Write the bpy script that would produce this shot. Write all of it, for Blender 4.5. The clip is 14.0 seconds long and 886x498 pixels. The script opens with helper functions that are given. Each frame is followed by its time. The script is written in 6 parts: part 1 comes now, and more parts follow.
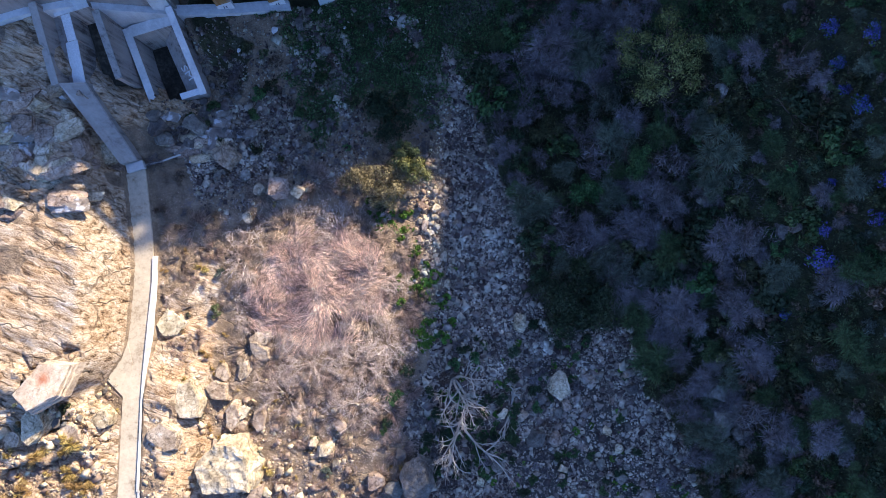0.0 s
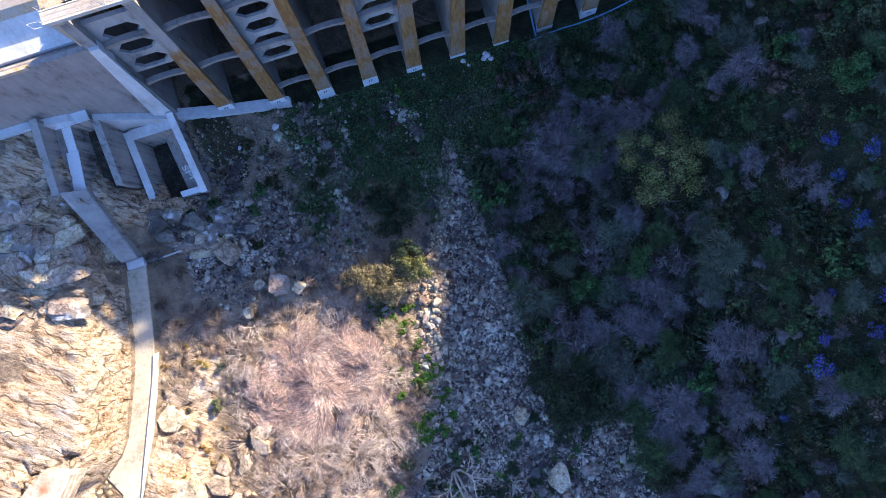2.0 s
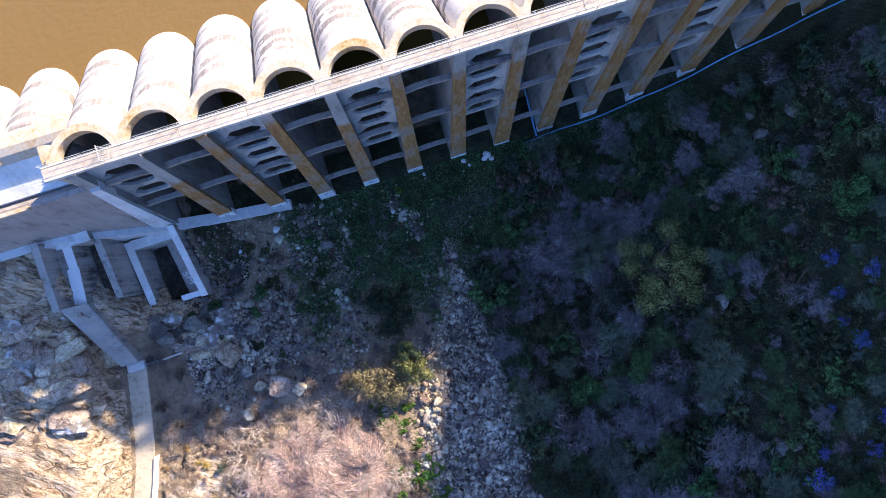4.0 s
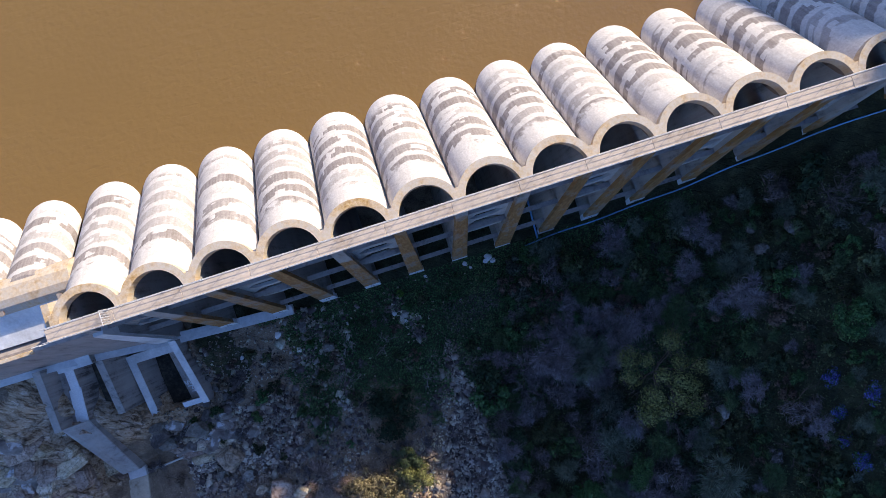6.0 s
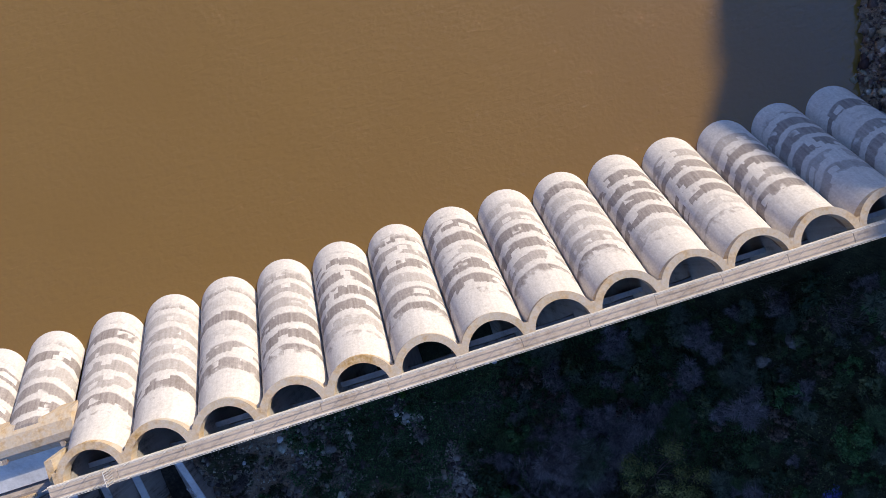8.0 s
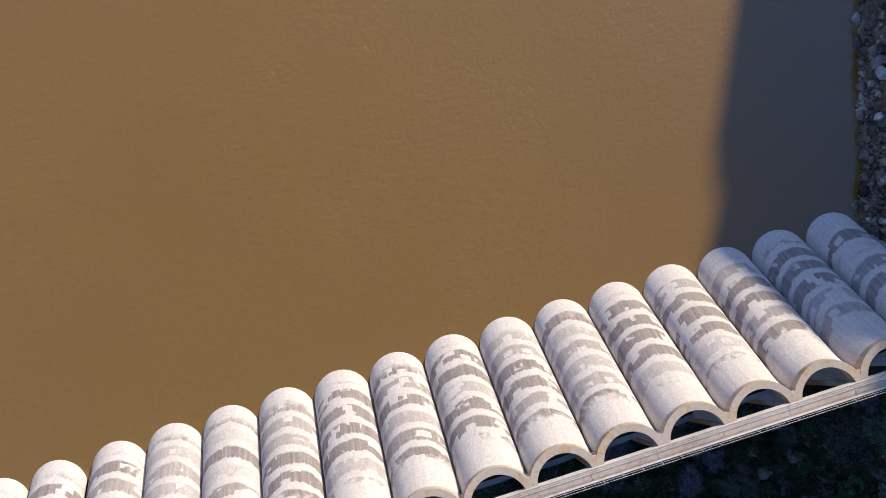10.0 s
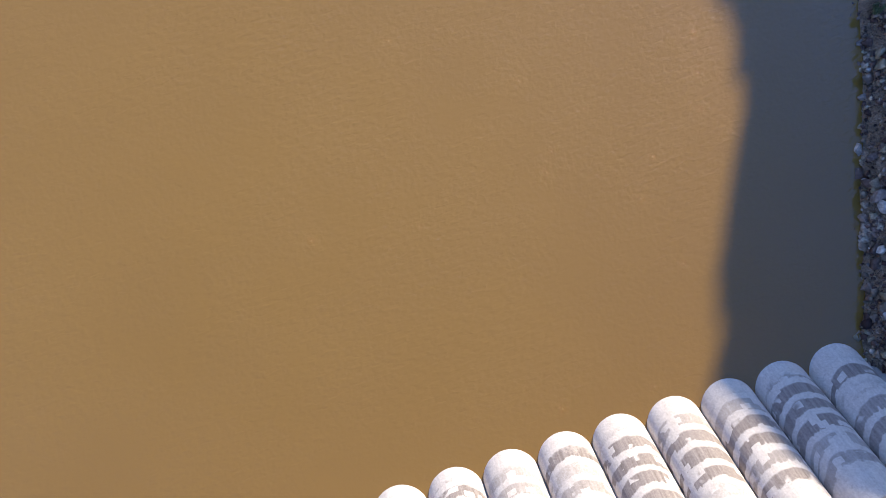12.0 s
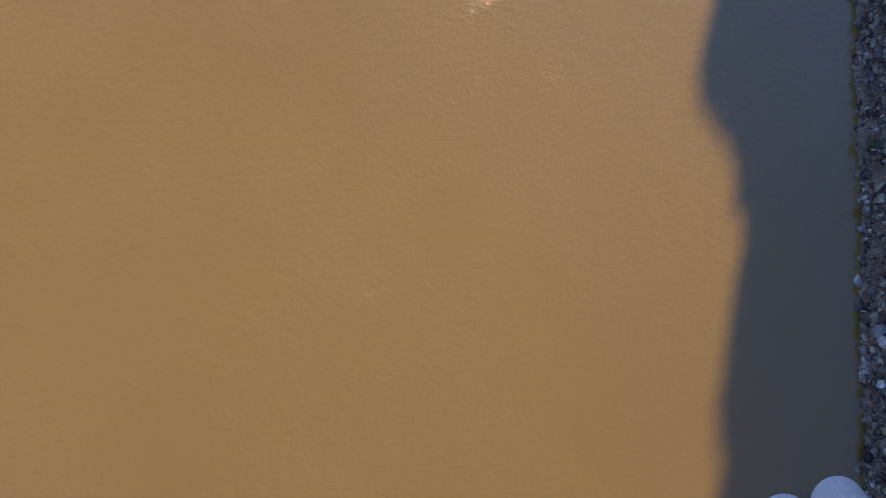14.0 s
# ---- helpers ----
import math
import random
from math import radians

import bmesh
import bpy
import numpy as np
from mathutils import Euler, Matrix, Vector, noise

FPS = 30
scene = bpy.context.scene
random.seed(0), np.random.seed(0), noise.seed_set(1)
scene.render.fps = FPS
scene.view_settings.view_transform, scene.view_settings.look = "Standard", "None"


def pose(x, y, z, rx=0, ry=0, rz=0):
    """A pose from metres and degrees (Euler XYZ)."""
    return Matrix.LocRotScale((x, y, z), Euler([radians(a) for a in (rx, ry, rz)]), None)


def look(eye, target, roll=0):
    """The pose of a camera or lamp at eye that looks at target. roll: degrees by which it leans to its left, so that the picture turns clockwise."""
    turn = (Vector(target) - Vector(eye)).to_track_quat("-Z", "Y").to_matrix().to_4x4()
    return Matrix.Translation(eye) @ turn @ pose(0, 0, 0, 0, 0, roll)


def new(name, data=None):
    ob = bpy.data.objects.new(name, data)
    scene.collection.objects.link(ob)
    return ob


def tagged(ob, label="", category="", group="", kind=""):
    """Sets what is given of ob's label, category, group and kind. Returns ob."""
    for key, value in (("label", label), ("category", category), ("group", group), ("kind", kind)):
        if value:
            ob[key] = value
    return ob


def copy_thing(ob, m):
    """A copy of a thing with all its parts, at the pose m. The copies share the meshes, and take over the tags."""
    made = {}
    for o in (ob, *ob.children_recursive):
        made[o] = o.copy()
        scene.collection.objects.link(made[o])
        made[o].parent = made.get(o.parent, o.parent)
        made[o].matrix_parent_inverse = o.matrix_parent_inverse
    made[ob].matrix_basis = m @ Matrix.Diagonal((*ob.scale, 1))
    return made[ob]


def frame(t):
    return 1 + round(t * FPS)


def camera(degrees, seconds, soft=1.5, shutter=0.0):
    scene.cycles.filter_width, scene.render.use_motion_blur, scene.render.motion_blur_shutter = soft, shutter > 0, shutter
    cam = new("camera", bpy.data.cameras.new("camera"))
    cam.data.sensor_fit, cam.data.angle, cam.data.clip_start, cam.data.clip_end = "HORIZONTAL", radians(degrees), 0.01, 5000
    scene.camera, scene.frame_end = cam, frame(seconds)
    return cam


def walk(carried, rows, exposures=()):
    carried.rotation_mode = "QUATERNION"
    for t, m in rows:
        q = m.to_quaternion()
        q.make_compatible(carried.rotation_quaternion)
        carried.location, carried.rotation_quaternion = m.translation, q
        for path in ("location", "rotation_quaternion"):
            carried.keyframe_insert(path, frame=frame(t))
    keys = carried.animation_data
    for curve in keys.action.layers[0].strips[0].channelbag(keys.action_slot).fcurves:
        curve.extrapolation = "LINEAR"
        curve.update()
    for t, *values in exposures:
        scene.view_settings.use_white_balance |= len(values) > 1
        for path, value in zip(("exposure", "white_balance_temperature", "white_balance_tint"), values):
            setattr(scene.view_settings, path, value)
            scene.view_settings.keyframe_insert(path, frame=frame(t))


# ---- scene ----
cam = camera(73.0, 14.0, 0.5)
# seconds, eye (x along the dam, y upstream, z up), turns
PATH = [
    (0.0, -16.816, -51.497, 98.684, 0.053, -0.085, -17.120),
    (0.5, -15.903, -48.053, 98.687, 0.033, -0.149, -17.123),
    (1.0, -14.934, -44.329, 98.694, 0.018, -0.209, -17.127),
    (1.5, -13.898, -40.543, 98.706, 0.008, -0.266, -17.131),
    (2.0, -12.839, -36.723, 98.722, 0.004, -0.319, -17.136),
    (2.5, -11.840, -33.042, 98.744, 0.006, -0.368, -17.141),
    (3.0, -10.730, -29.155, 98.770, 0.013, -0.414, -17.148),
    (5.5, -5.165, -9.419, 98.972, 0.130, -0.587, -17.188),
    (6.0, -4.056, -5.520, 99.027, 0.170, -0.611, -17.198),
    (6.5, -3.007, -1.823, 99.086, 0.215, -0.631, -17.209),
    (7.0, -1.890, 2.069, 99.150, 0.266, -0.647, -17.221),
    (7.5, -0.797, 6.002, 99.219, 0.322, -0.660, -17.233),
    (8.0, 0.318, 9.925, 99.293, 0.384, -0.669, -17.245),
    (10.5, 5.887, 28.995, 99.733, 0.776, -0.659, -17.319),
    (11.0, 6.975, 33.002, 99.836, 0.871, -0.646, -17.336),
    (11.5, 8.178, 36.908, 99.943, 0.971, -0.629, -17.353),
    (12.0, 9.316, 40.783, 100.054, 1.077, -0.609, -17.371),
    (12.5, 10.459, 44.481, 100.171, 1.188, -0.585, -17.390),
    (13.0, 11.715, 48.383, 100.292, 1.305, -0.557, -17.409),
    (13.5, 13.006, 52.354, 100.419, 1.427, -0.526, -17.429),
    (14.0, 14.386, 56.367, 100.549, 1.555, -0.491, -17.450),
]
walk(cam, [(t, pose(x, y, z, rx, ry, rz)) for t, x, y, z, rx, ry, rz in PATH],
     [(0.0, 1.14), (1.5, 1.44), (3.2, 1.52), (5.5, 0.86), (7.0, 0.43), (8.0, 0.26), (10.5, 0.24), (11.0, 0.34), (11.5, 0.50), (12.0, 0.82), (12.5, 0.57), (13.0, 0.52), (13.5, 0.61), (14.0, 0.69)])

# ---- light ----
SUN_AZ, SUN_EL = 56.3, 27.3          # degrees: from +y towards +x, and above the horizon
to_sun = Vector((math.sin(radians(SUN_AZ)) * math.cos(radians(SUN_EL)), math.cos(radians(SUN_AZ)) * math.cos(radians(SUN_EL)), math.sin(radians(SUN_EL))))
world = bpy.data.worlds.new("sky")
scene.world = world
world.use_nodes = True
wn = world.node_tree
sky = wn.nodes.new("ShaderNodeTexSky")
sky.sky_type = "NISHITA"
sky.sun_disc = False
sky.sun_elevation = radians(SUN_EL)
sky.sun_rotation = radians(SUN_AZ)
sky.ozone_density = 4.0
tint = wn.nodes.new("ShaderNodeMix")
tint.data_type, tint.blend_type = "RGBA", "MULTIPLY"
tint.inputs[0].default_value = 1.0
tint.inputs[7].default_value = (0.76, 0.93, 1.32, 1)
wn.links.new(sky.outputs[0], tint.inputs[6])
wn.links.new(tint.outputs[2], wn.nodes["Background"].inputs[0])
wn.nodes["Background"].inputs[1].default_value = 0.15
sun = new("sun", bpy.data.lights.new("sun", "SUN"))
sun.data.energy, sun.data.angle, sun.data.color = 5.0, radians(1.3), (1.0, 0.885, 0.715)
sun.matrix_world = look(to_sun * 200, (0, 0, 0))


# ---- materials ----
def nodes_of(name):
    m = bpy.data.materials.new(name)
    m.use_nodes = True
    return m, m.node_tree.nodes, m.node_tree.links, m.node_tree.nodes["Principled BSDF"]


def math_node(n, l, op, a, b=None, clamp=False):
    k = n.new("ShaderNodeMath")
    k.operation, k.use_clamp = op, clamp
    for i, v in enumerate((a, b)):
        if v is None:
            continue
        if isinstance(v, (int, float)):
            k.inputs[i].default_value = v
        else:
            l.new(v, k.inputs[i])
    return k.outputs[0]


def noise_node(n, l, co, scale, detail=4, rough=0.55, distortion=0.0):
    k = n.new("ShaderNodeTexNoise")
    k.inputs["Scale"].default_value, k.inputs["Detail"].default_value = scale, detail
    k.inputs["Roughness"].default_value, k.inputs["Distortion"].default_value = rough, distortion
    l.new(co, k.inputs["Vector"])
    return k.outputs["Fac"]


def ramp_node(n, l, fac, stops):
    k = n.new("ShaderNodeValToRGB")
    e = k.color_ramp.elements
    while len(e) < len(stops):
        e.new(0.5)
    for q, (p, c) in zip(e, stops):
        q.position, q.color = p, (*c, 1)
    l.new(fac, k.inputs[0])
    return k.outputs[0]


def mix_node(n, l, fac, a, b, kind="MIX"):
    k = n.new("ShaderNodeMix")
    k.data_type, k.blend_type = "RGBA", kind
    for i, v in ((0, fac), (6, a), (7, b)):
        if isinstance(v, (int, float)):
            k.inputs[i].default_value = v
        elif isinstance(v, tuple):
            k.inputs[i].default_value = (*v, 1)
        else:
            l.new(v, k.inputs[i])
    return k.outputs[2]


def bump_node(n, l, height, bsdf, strength=0.5, distance=0.1):
    k = n.new("ShaderNodeBump")
    k.inputs["Strength"].default_value, k.inputs["Distance"].default_value = strength, distance
    l.new(height, k.inputs["Height"])
    l.new(k.outputs[0], bsdf.inputs["Normal"])


def step_node(n, l, v, lo, hi):
    k = n.new("ShaderNodeMapRange")
    k.inputs["From Min"].default_value, k.inputs["From Max"].default_value = lo, hi
    l.new(v, k.inputs["Value"])
    return k.outputs[0]


def position(n):
    return n.new("ShaderNodeNewGeometry").outputs["Position"]


def rough_mat(name, stops, fine=2.0, coarse=0.15, rough=0.9, bump=0.6, distance=0.08, vary=0.0, hue=0.0, islands=False, crack=0.0):
    """A mottled natural or mineral surface: two scales of noise through a ramp, with relief; vary: by object or by island."""
    m, n, l, b = nodes_of(name)
    co = position(n)
    f1, f2 = noise_node(n, l, co, fine, 6, 0.65), noise_node(n, l, co, coarse, 3)
    f = math_node(n, l, "ADD", math_node(n, l, "MULTIPLY", f1, 0.55), math_node(n, l, "MULTIPLY", f2, 0.45))
    f = step_node(n, l, f, 0.32, 0.68)
    col = ramp_node(n, l, f, stops)
    if crack:
        # joints: warped cell borders at two sizes, kept open only here and there
        nz = n.new("ShaderNodeTexNoise")
        nz.inputs["Scale"].default_value = 1.1
        l.new(co, nz.inputs["Vector"])
        for scale, wide in ((0.55, 0.035), (1.7, 0.05)):
            wv = n.new("ShaderNodeVectorMath")
            wv.operation = "MULTIPLY_ADD"
            l.new(nz.outputs["Color"], wv.inputs[0])
            wv.inputs[1].default_value = (0.9, 1.3, 1.6)
            l.new(co, wv.inputs[2])
            vo = n.new("ShaderNodeTexVoronoi")
            vo.feature = "DISTANCE_TO_EDGE"
            vo.inputs["Scale"].default_value = scale
            l.new(wv.outputs[0], vo.inputs["Vector"])
            joint = math_node(n, l, "MAXIMUM", step_node(n, l, vo.outputs["Distance"], 0.0, wide), step_node(n, l, noise_node(n, l, co, scale * 1.7, 2), 0.50, 0.56))
            col = mix_node(n, l, math_node(n, l, "ADD", math_node(n, l, "MULTIPLY", joint, crack), 1 - crack), (0.05, 0.036, 0.026), col)
            f1 = math_node(n, l, "ADD", f1, math_node(n, l, "MULTIPLY", joint, 0.35))
    if vary:
        r = n.new("ShaderNodeNewGeometry").outputs["Random Per Island"] if islands else n.new("ShaderNodeObjectInfo").outputs["Random"]
        hs = n.new("ShaderNodeHueSaturation")
        l.new(math_node(n, l, "ADD", math_node(n, l, "MULTIPLY", r, vary), 1 - vary / 2), hs.inputs["Value"])
        l.new(math_node(n, l, "ADD", math_node(n, l, "MULTIPLY", r, hue), 0.5 - hue / 2), hs.inputs["Hue"])
        l.new(col, hs.inputs["Color"])
        col = hs.outputs[0]
    l.new(col, b.inputs["Base Color"])
    b.inputs["Roughness"].default_value = rough
    b.inputs["Specular IOR Level"].default_value = 0.25
    if bump:
        bump_node(n, l, f1, b, bump, distance)
    return m


def concrete_mat(name, tone=(0.40, 0.37, 0.33), dark=(0.20, 0.18, 0.165), streak=0.5, rust=0.0, stain=((0.20, 0.093, 0.03), (0.30, 0.15, 0.048), (0.37, 0.21, 0.085)), soft=0.1, gate=None):
    """Old board-formed concrete: mottling, runs down the face, lift lines; rust: how much of it is stained orange."""
    m, n, l, b = nodes_of(name)
    co = position(n)
    big, fine = noise_node(n, l, co, 0.25, 5, 0.6), noise_node(n, l, co, 3.5, 6, 0.7)
    mp = n.new("ShaderNodeMapping")
    mp.inputs["Scale"].default_value = (1.6, 1.6, 0.10)
    l.new(co, mp.inputs["Vector"])
    runs = noise_node(n, l, mp.outputs[0], 1.0, 4, 0.6)
    f = math_node(n, l, "ADD", math_node(n, l, "MULTIPLY", big, 0.5), math_node(n, l, "ADD", math_node(n, l, "MULTIPLY", runs, streak * 0.6), math_node(n, l, "MULTIPLY", fine, 0.2)))
    col = ramp_node(n, l, step_node(n, l, f, 0.23 + streak * 0.27, 0.43 + streak * 0.33), [(0.0, dark), (0.45, tuple(0.8 * c for c in tone)), (1.0, tone)])
    if rust:
        ms = n.new("ShaderNodeMapping")
        ms.inputs["Scale"].default_value = (3.2, 3.2, 0.16)
        l.new(co, ms.inputs["Vector"])
        lines = noise_node(n, l, ms.outputs[0], 1.0, 3, 0.55)
        r = ramp_node(n, l, step_node(n, l, math_node(n, l, "ADD", math_node(n, l, "MULTIPLY", lines, 0.8), math_node(n, l, "MULTIPLY", fine, 0.2)), 0.32, 0.66), [(0, stain[0]), (0.6, stain[1]), (1, stain[2])])
        k = step_node(n, l, math_node(n, l, "ADD", big, math_node(n, l, "MULTIPLY", runs, 0.6)), 1.0 - rust, 1.0 - rust + soft)
        if gate:
            # stained only below a level that differs from piece to piece
            sp = n.new("ShaderNodeSeparateXYZ")
            l.new(co, sp.inputs[0])
            rnd = n.new("ShaderNodeObjectInfo").outputs["Random"]
            lev = math_node(n, l, "ADD", sp.outputs["Z"], math_node(n, l, "ADD", math_node(n, l, "MULTIPLY", rnd, 17.0), math_node(n, l, "MULTIPLY", runs, 5.0)))
            k = math_node(n, l, "MULTIPLY", k, step_node(n, l, lev, gate + 1.2, gate))
        col = mix_node(n, l, k, col, r)
    l.new(col, b.inputs["Base Color"])
    b.inputs["Roughness"].default_value = 0.85
    b.inputs["Specular IOR Level"].default_value = 0.3
    bump_node(n, l, fine, b, 0.35, 0.04)
    return m


def arch_mat():
    """Barrel concrete: lifts of grimy grey-brown with pale lime-washed bands between, and squarish repair patches."""
    m, n, l, b = nodes_of("arch_concrete")
    co = position(n)
    rnd = n.new("ShaderNodeObjectInfo").outputs["Random"]
    sep = n.new("ShaderNodeSeparateXYZ")
    l.new(co, sep.inputs[0])
    fine, mid = noise_node(n, l, co, 4.0, 6, 0.7), noise_node(n, l, co, 1.1, 4, 0.6)
    mp2 = n.new("ShaderNodeMapping")
    mp2.inputs["Scale"].default_value = (2.2, 0.10, 0.10)
    l.new(co, mp2.inputs["Vector"])
    runs = noise_node(n, l, mp2.outputs[0], 1.3, 5, 0.65)
    off = math_node(n, l, "MULTIPLY", rnd, 37.0)
    # lifts: the lower part of each is grimy, its upper part washed pale
    lift = math_node(n, l, "ADD", math_node(n, l, "MULTIPLY", sep.outputs["Z"], 0.62), math_node(n, l, "ADD", math_node(n, l, "MULTIPLY", noise_node(n, l, co, 0.4, 2), 0.4), off))
    part_ = math_node(n, l, "FRACT", math_node(n, l, "ADD", lift, math_node(n, l, "MULTIPLY", mid, 0.09)))
    wn_ = n.new("ShaderNodeTexWhiteNoise")
    wn_.noise_dimensions = "1D"
    l.new(math_node(n, l, "FLOOR", lift), wn_.inputs["W"])
    amount = step_node(n, l, wn_.outputs["Value"], -0.15, 0.40)
    band = math_node(n, l, "MULTIPLY", math_node(n, l, "MULTIPLY", step_node(n, l, part_, 0.02, 0.12), step_node(n, l, math_node(n, l, "ADD", part_, math_node(n, l, "MULTIPLY", runs, 0.3)), 0.90, 0.83)), amount)
    # squarish patches, two courses to a lift
    mp = n.new("ShaderNodeCombineXYZ")
    l.new(math_node(n, l, "ADD", sep.outputs["X"], math_node(n, l, "MULTIPLY", rnd, 91.0)), mp.inputs[0])
    l.new(math_node(n, l, "MULTIPLY", lift, 1.61), mp.inputs[1])
    br = n.new("ShaderNodeTexBrick")
    br.inputs["Scale"].default_value, br.inputs["Mortar Size"].default_value = 1.0, 0.0
    br.inputs["Brick Width"].default_value, br.inputs["Row Height"].default_value = 1.15, 0.5
    br.inputs["Color1"].default_value, br.inputs["Color2"].default_value = (0, 0, 0, 1), (1, 1, 1, 1)
    l.new(mp.outputs[0], br.inputs["Vector"])
    sb = n.new("ShaderNodeSeparateColor")
    l.new(br.outputs["Color"], sb.inputs[0])
    patch = step_node(n, l, math_node(n, l, "ADD", math_node(n, l, "MULTIPLY", sb.outputs[0], 0.55), math_node(n, l, "MULTIPLY", noise_node(n, l, co, 0.3, 2), 0.7)), 0.79, 0.82)
    # the head and the foot of the barrels were refinished and stay pale
    zz = math_node(n, l, "ADD", sep.outputs["Z"], math_node(n, l, "MULTIPLY", mid, 2.4))
    keep = math_node(n, l, "MULTIPLY", step_node(n, l, zz, 35.1, 34.3), step_node(n, l, zz, 25.6, 26.6))
    dirty = math_node(n, l, "MULTIPLY", math_node(n, l, "MULTIPLY", band, math_node(n, l, "SUBTRACT", 1.0, patch)), keep)
    soft = math_node(n, l, "MULTIPLY", step_node(n, l, math_node(n, l, "ADD", math_node(n, l, "MULTIPLY", runs, 0.6), math_node(n, l, "MULTIPLY", mid, 0.4)), 0.47, 0.66), 0.34)
    dirty = math_node(n, l, "MAXIMUM", dirty, soft)
    grime = ramp_node(n, l, step_node(n, l, math_node(n, l, "ADD", math_node(n, l, "MULTIPLY", fine, 0.4), math_node(n, l, "MULTIPLY", runs, 0.6)), 0.32, 0.68),
                      [(0, (0.15, 0.12, 0.10)), (0.5, (0.265, 0.22, 0.188)), (1, (0.39, 0.335, 0.29))])
    pale = ramp_node(n, l, step_node(n, l, math_node(n, l, "ADD", math_node(n, l, "MULTIPLY", fine, 0.6), math_node(n, l, "MULTIPLY", mid, 0.4)), 0.32, 0.68), [(0, (0.45, 0.39, 0.325)), (0.6, (0.62, 0.555, 0.48)), (1, (0.71, 0.66, 0.59))])
    l.new(mix_node(n, l, dirty, pale, grime), b.inputs["Base Color"])
    b.inputs["Roughness"].default_value = 0.85
    b.inputs["Specular IOR Level"].default_value = 0.3
    bump_node(n, l, math_node(n, l, "SUBTRACT", fine, math_node(n, l, "MULTIPLY", dirty, 0.4)), b, 0.35, 0.05)
    return m


def water_mat():
    m, n, l, b = nodes_of("muddy_water")
    co = position(n)
    big = noise_node(n, l, co, 0.012, 3)
    col = ramp_node(n, l, step_node(n, l, big, 0.35, 0.65), [(0, (0.200, 0.113, 0.022)), (1, (0.225, 0.129, 0.026))])
    l.new(col, b.inputs["Base Color"])
    b.inputs["Roughness"].default_value = 0.05
    b.inputs["IOR"].default_value = 1.56
    b.inputs["Specular Tint"].default_value = (0.32, 0.56, 1.0, 1)
    mp = n.new("ShaderNodeMapping")
    mp.vector_type = "TEXTURE"
    mp.inputs["Rotation"].default_value = (0, 0, radians(12))
    mp.inputs["Scale"].default_value = (1.5, 0.75, 1)
    l.new(co, mp.inputs["Vector"])
    h = math_node(n, l, "ADD", noise_node(n, l, mp.outputs[0], 1.1, 2, 0.4, 0.6), math_node(n, l, "MULTIPLY", noise_node(n, l, mp.outputs[0], 3.5, 2), 0.2))
    bump_node(n, l, math_node(n, l, "MULTIPLY", h, step_node(n, l, noise_node(n, l, co, 0.05, 2), 0.25, 0.55)), b, 0.5, 0.13)
    # short steep wavelets, which show only in the gloss where they catch the sun
    gust = step_node(n, l, noise_node(n, l, co, 0.11, 2), 0.30, 0.55)
    k = n.new("ShaderNodeBump")
    k.inputs["Strength"].default_value, k.inputs["Distance"].default_value = 1.0, 0.5
    l.new(math_node(n, l, "MULTIPLY", noise_node(n, l, co, 1.8, 1, 0.4), gust), k.inputs["Height"])
    gl = n.new("ShaderNodeBsdfGlossy")
    gl.inputs["Roughness"].default_value = 0.022
    l.new(k.outputs[0], gl.inputs["Normal"])
    mx = n.new("ShaderNodeMixShader")
    mx.inputs[0].default_value = 0.013
    l.new(b.outputs[0], mx.inputs[1])
    l.new(gl.outputs[0], mx.inputs[2])
    l.new(mx.outputs[0], n["Material Output"].inputs["Surface"])
    return m


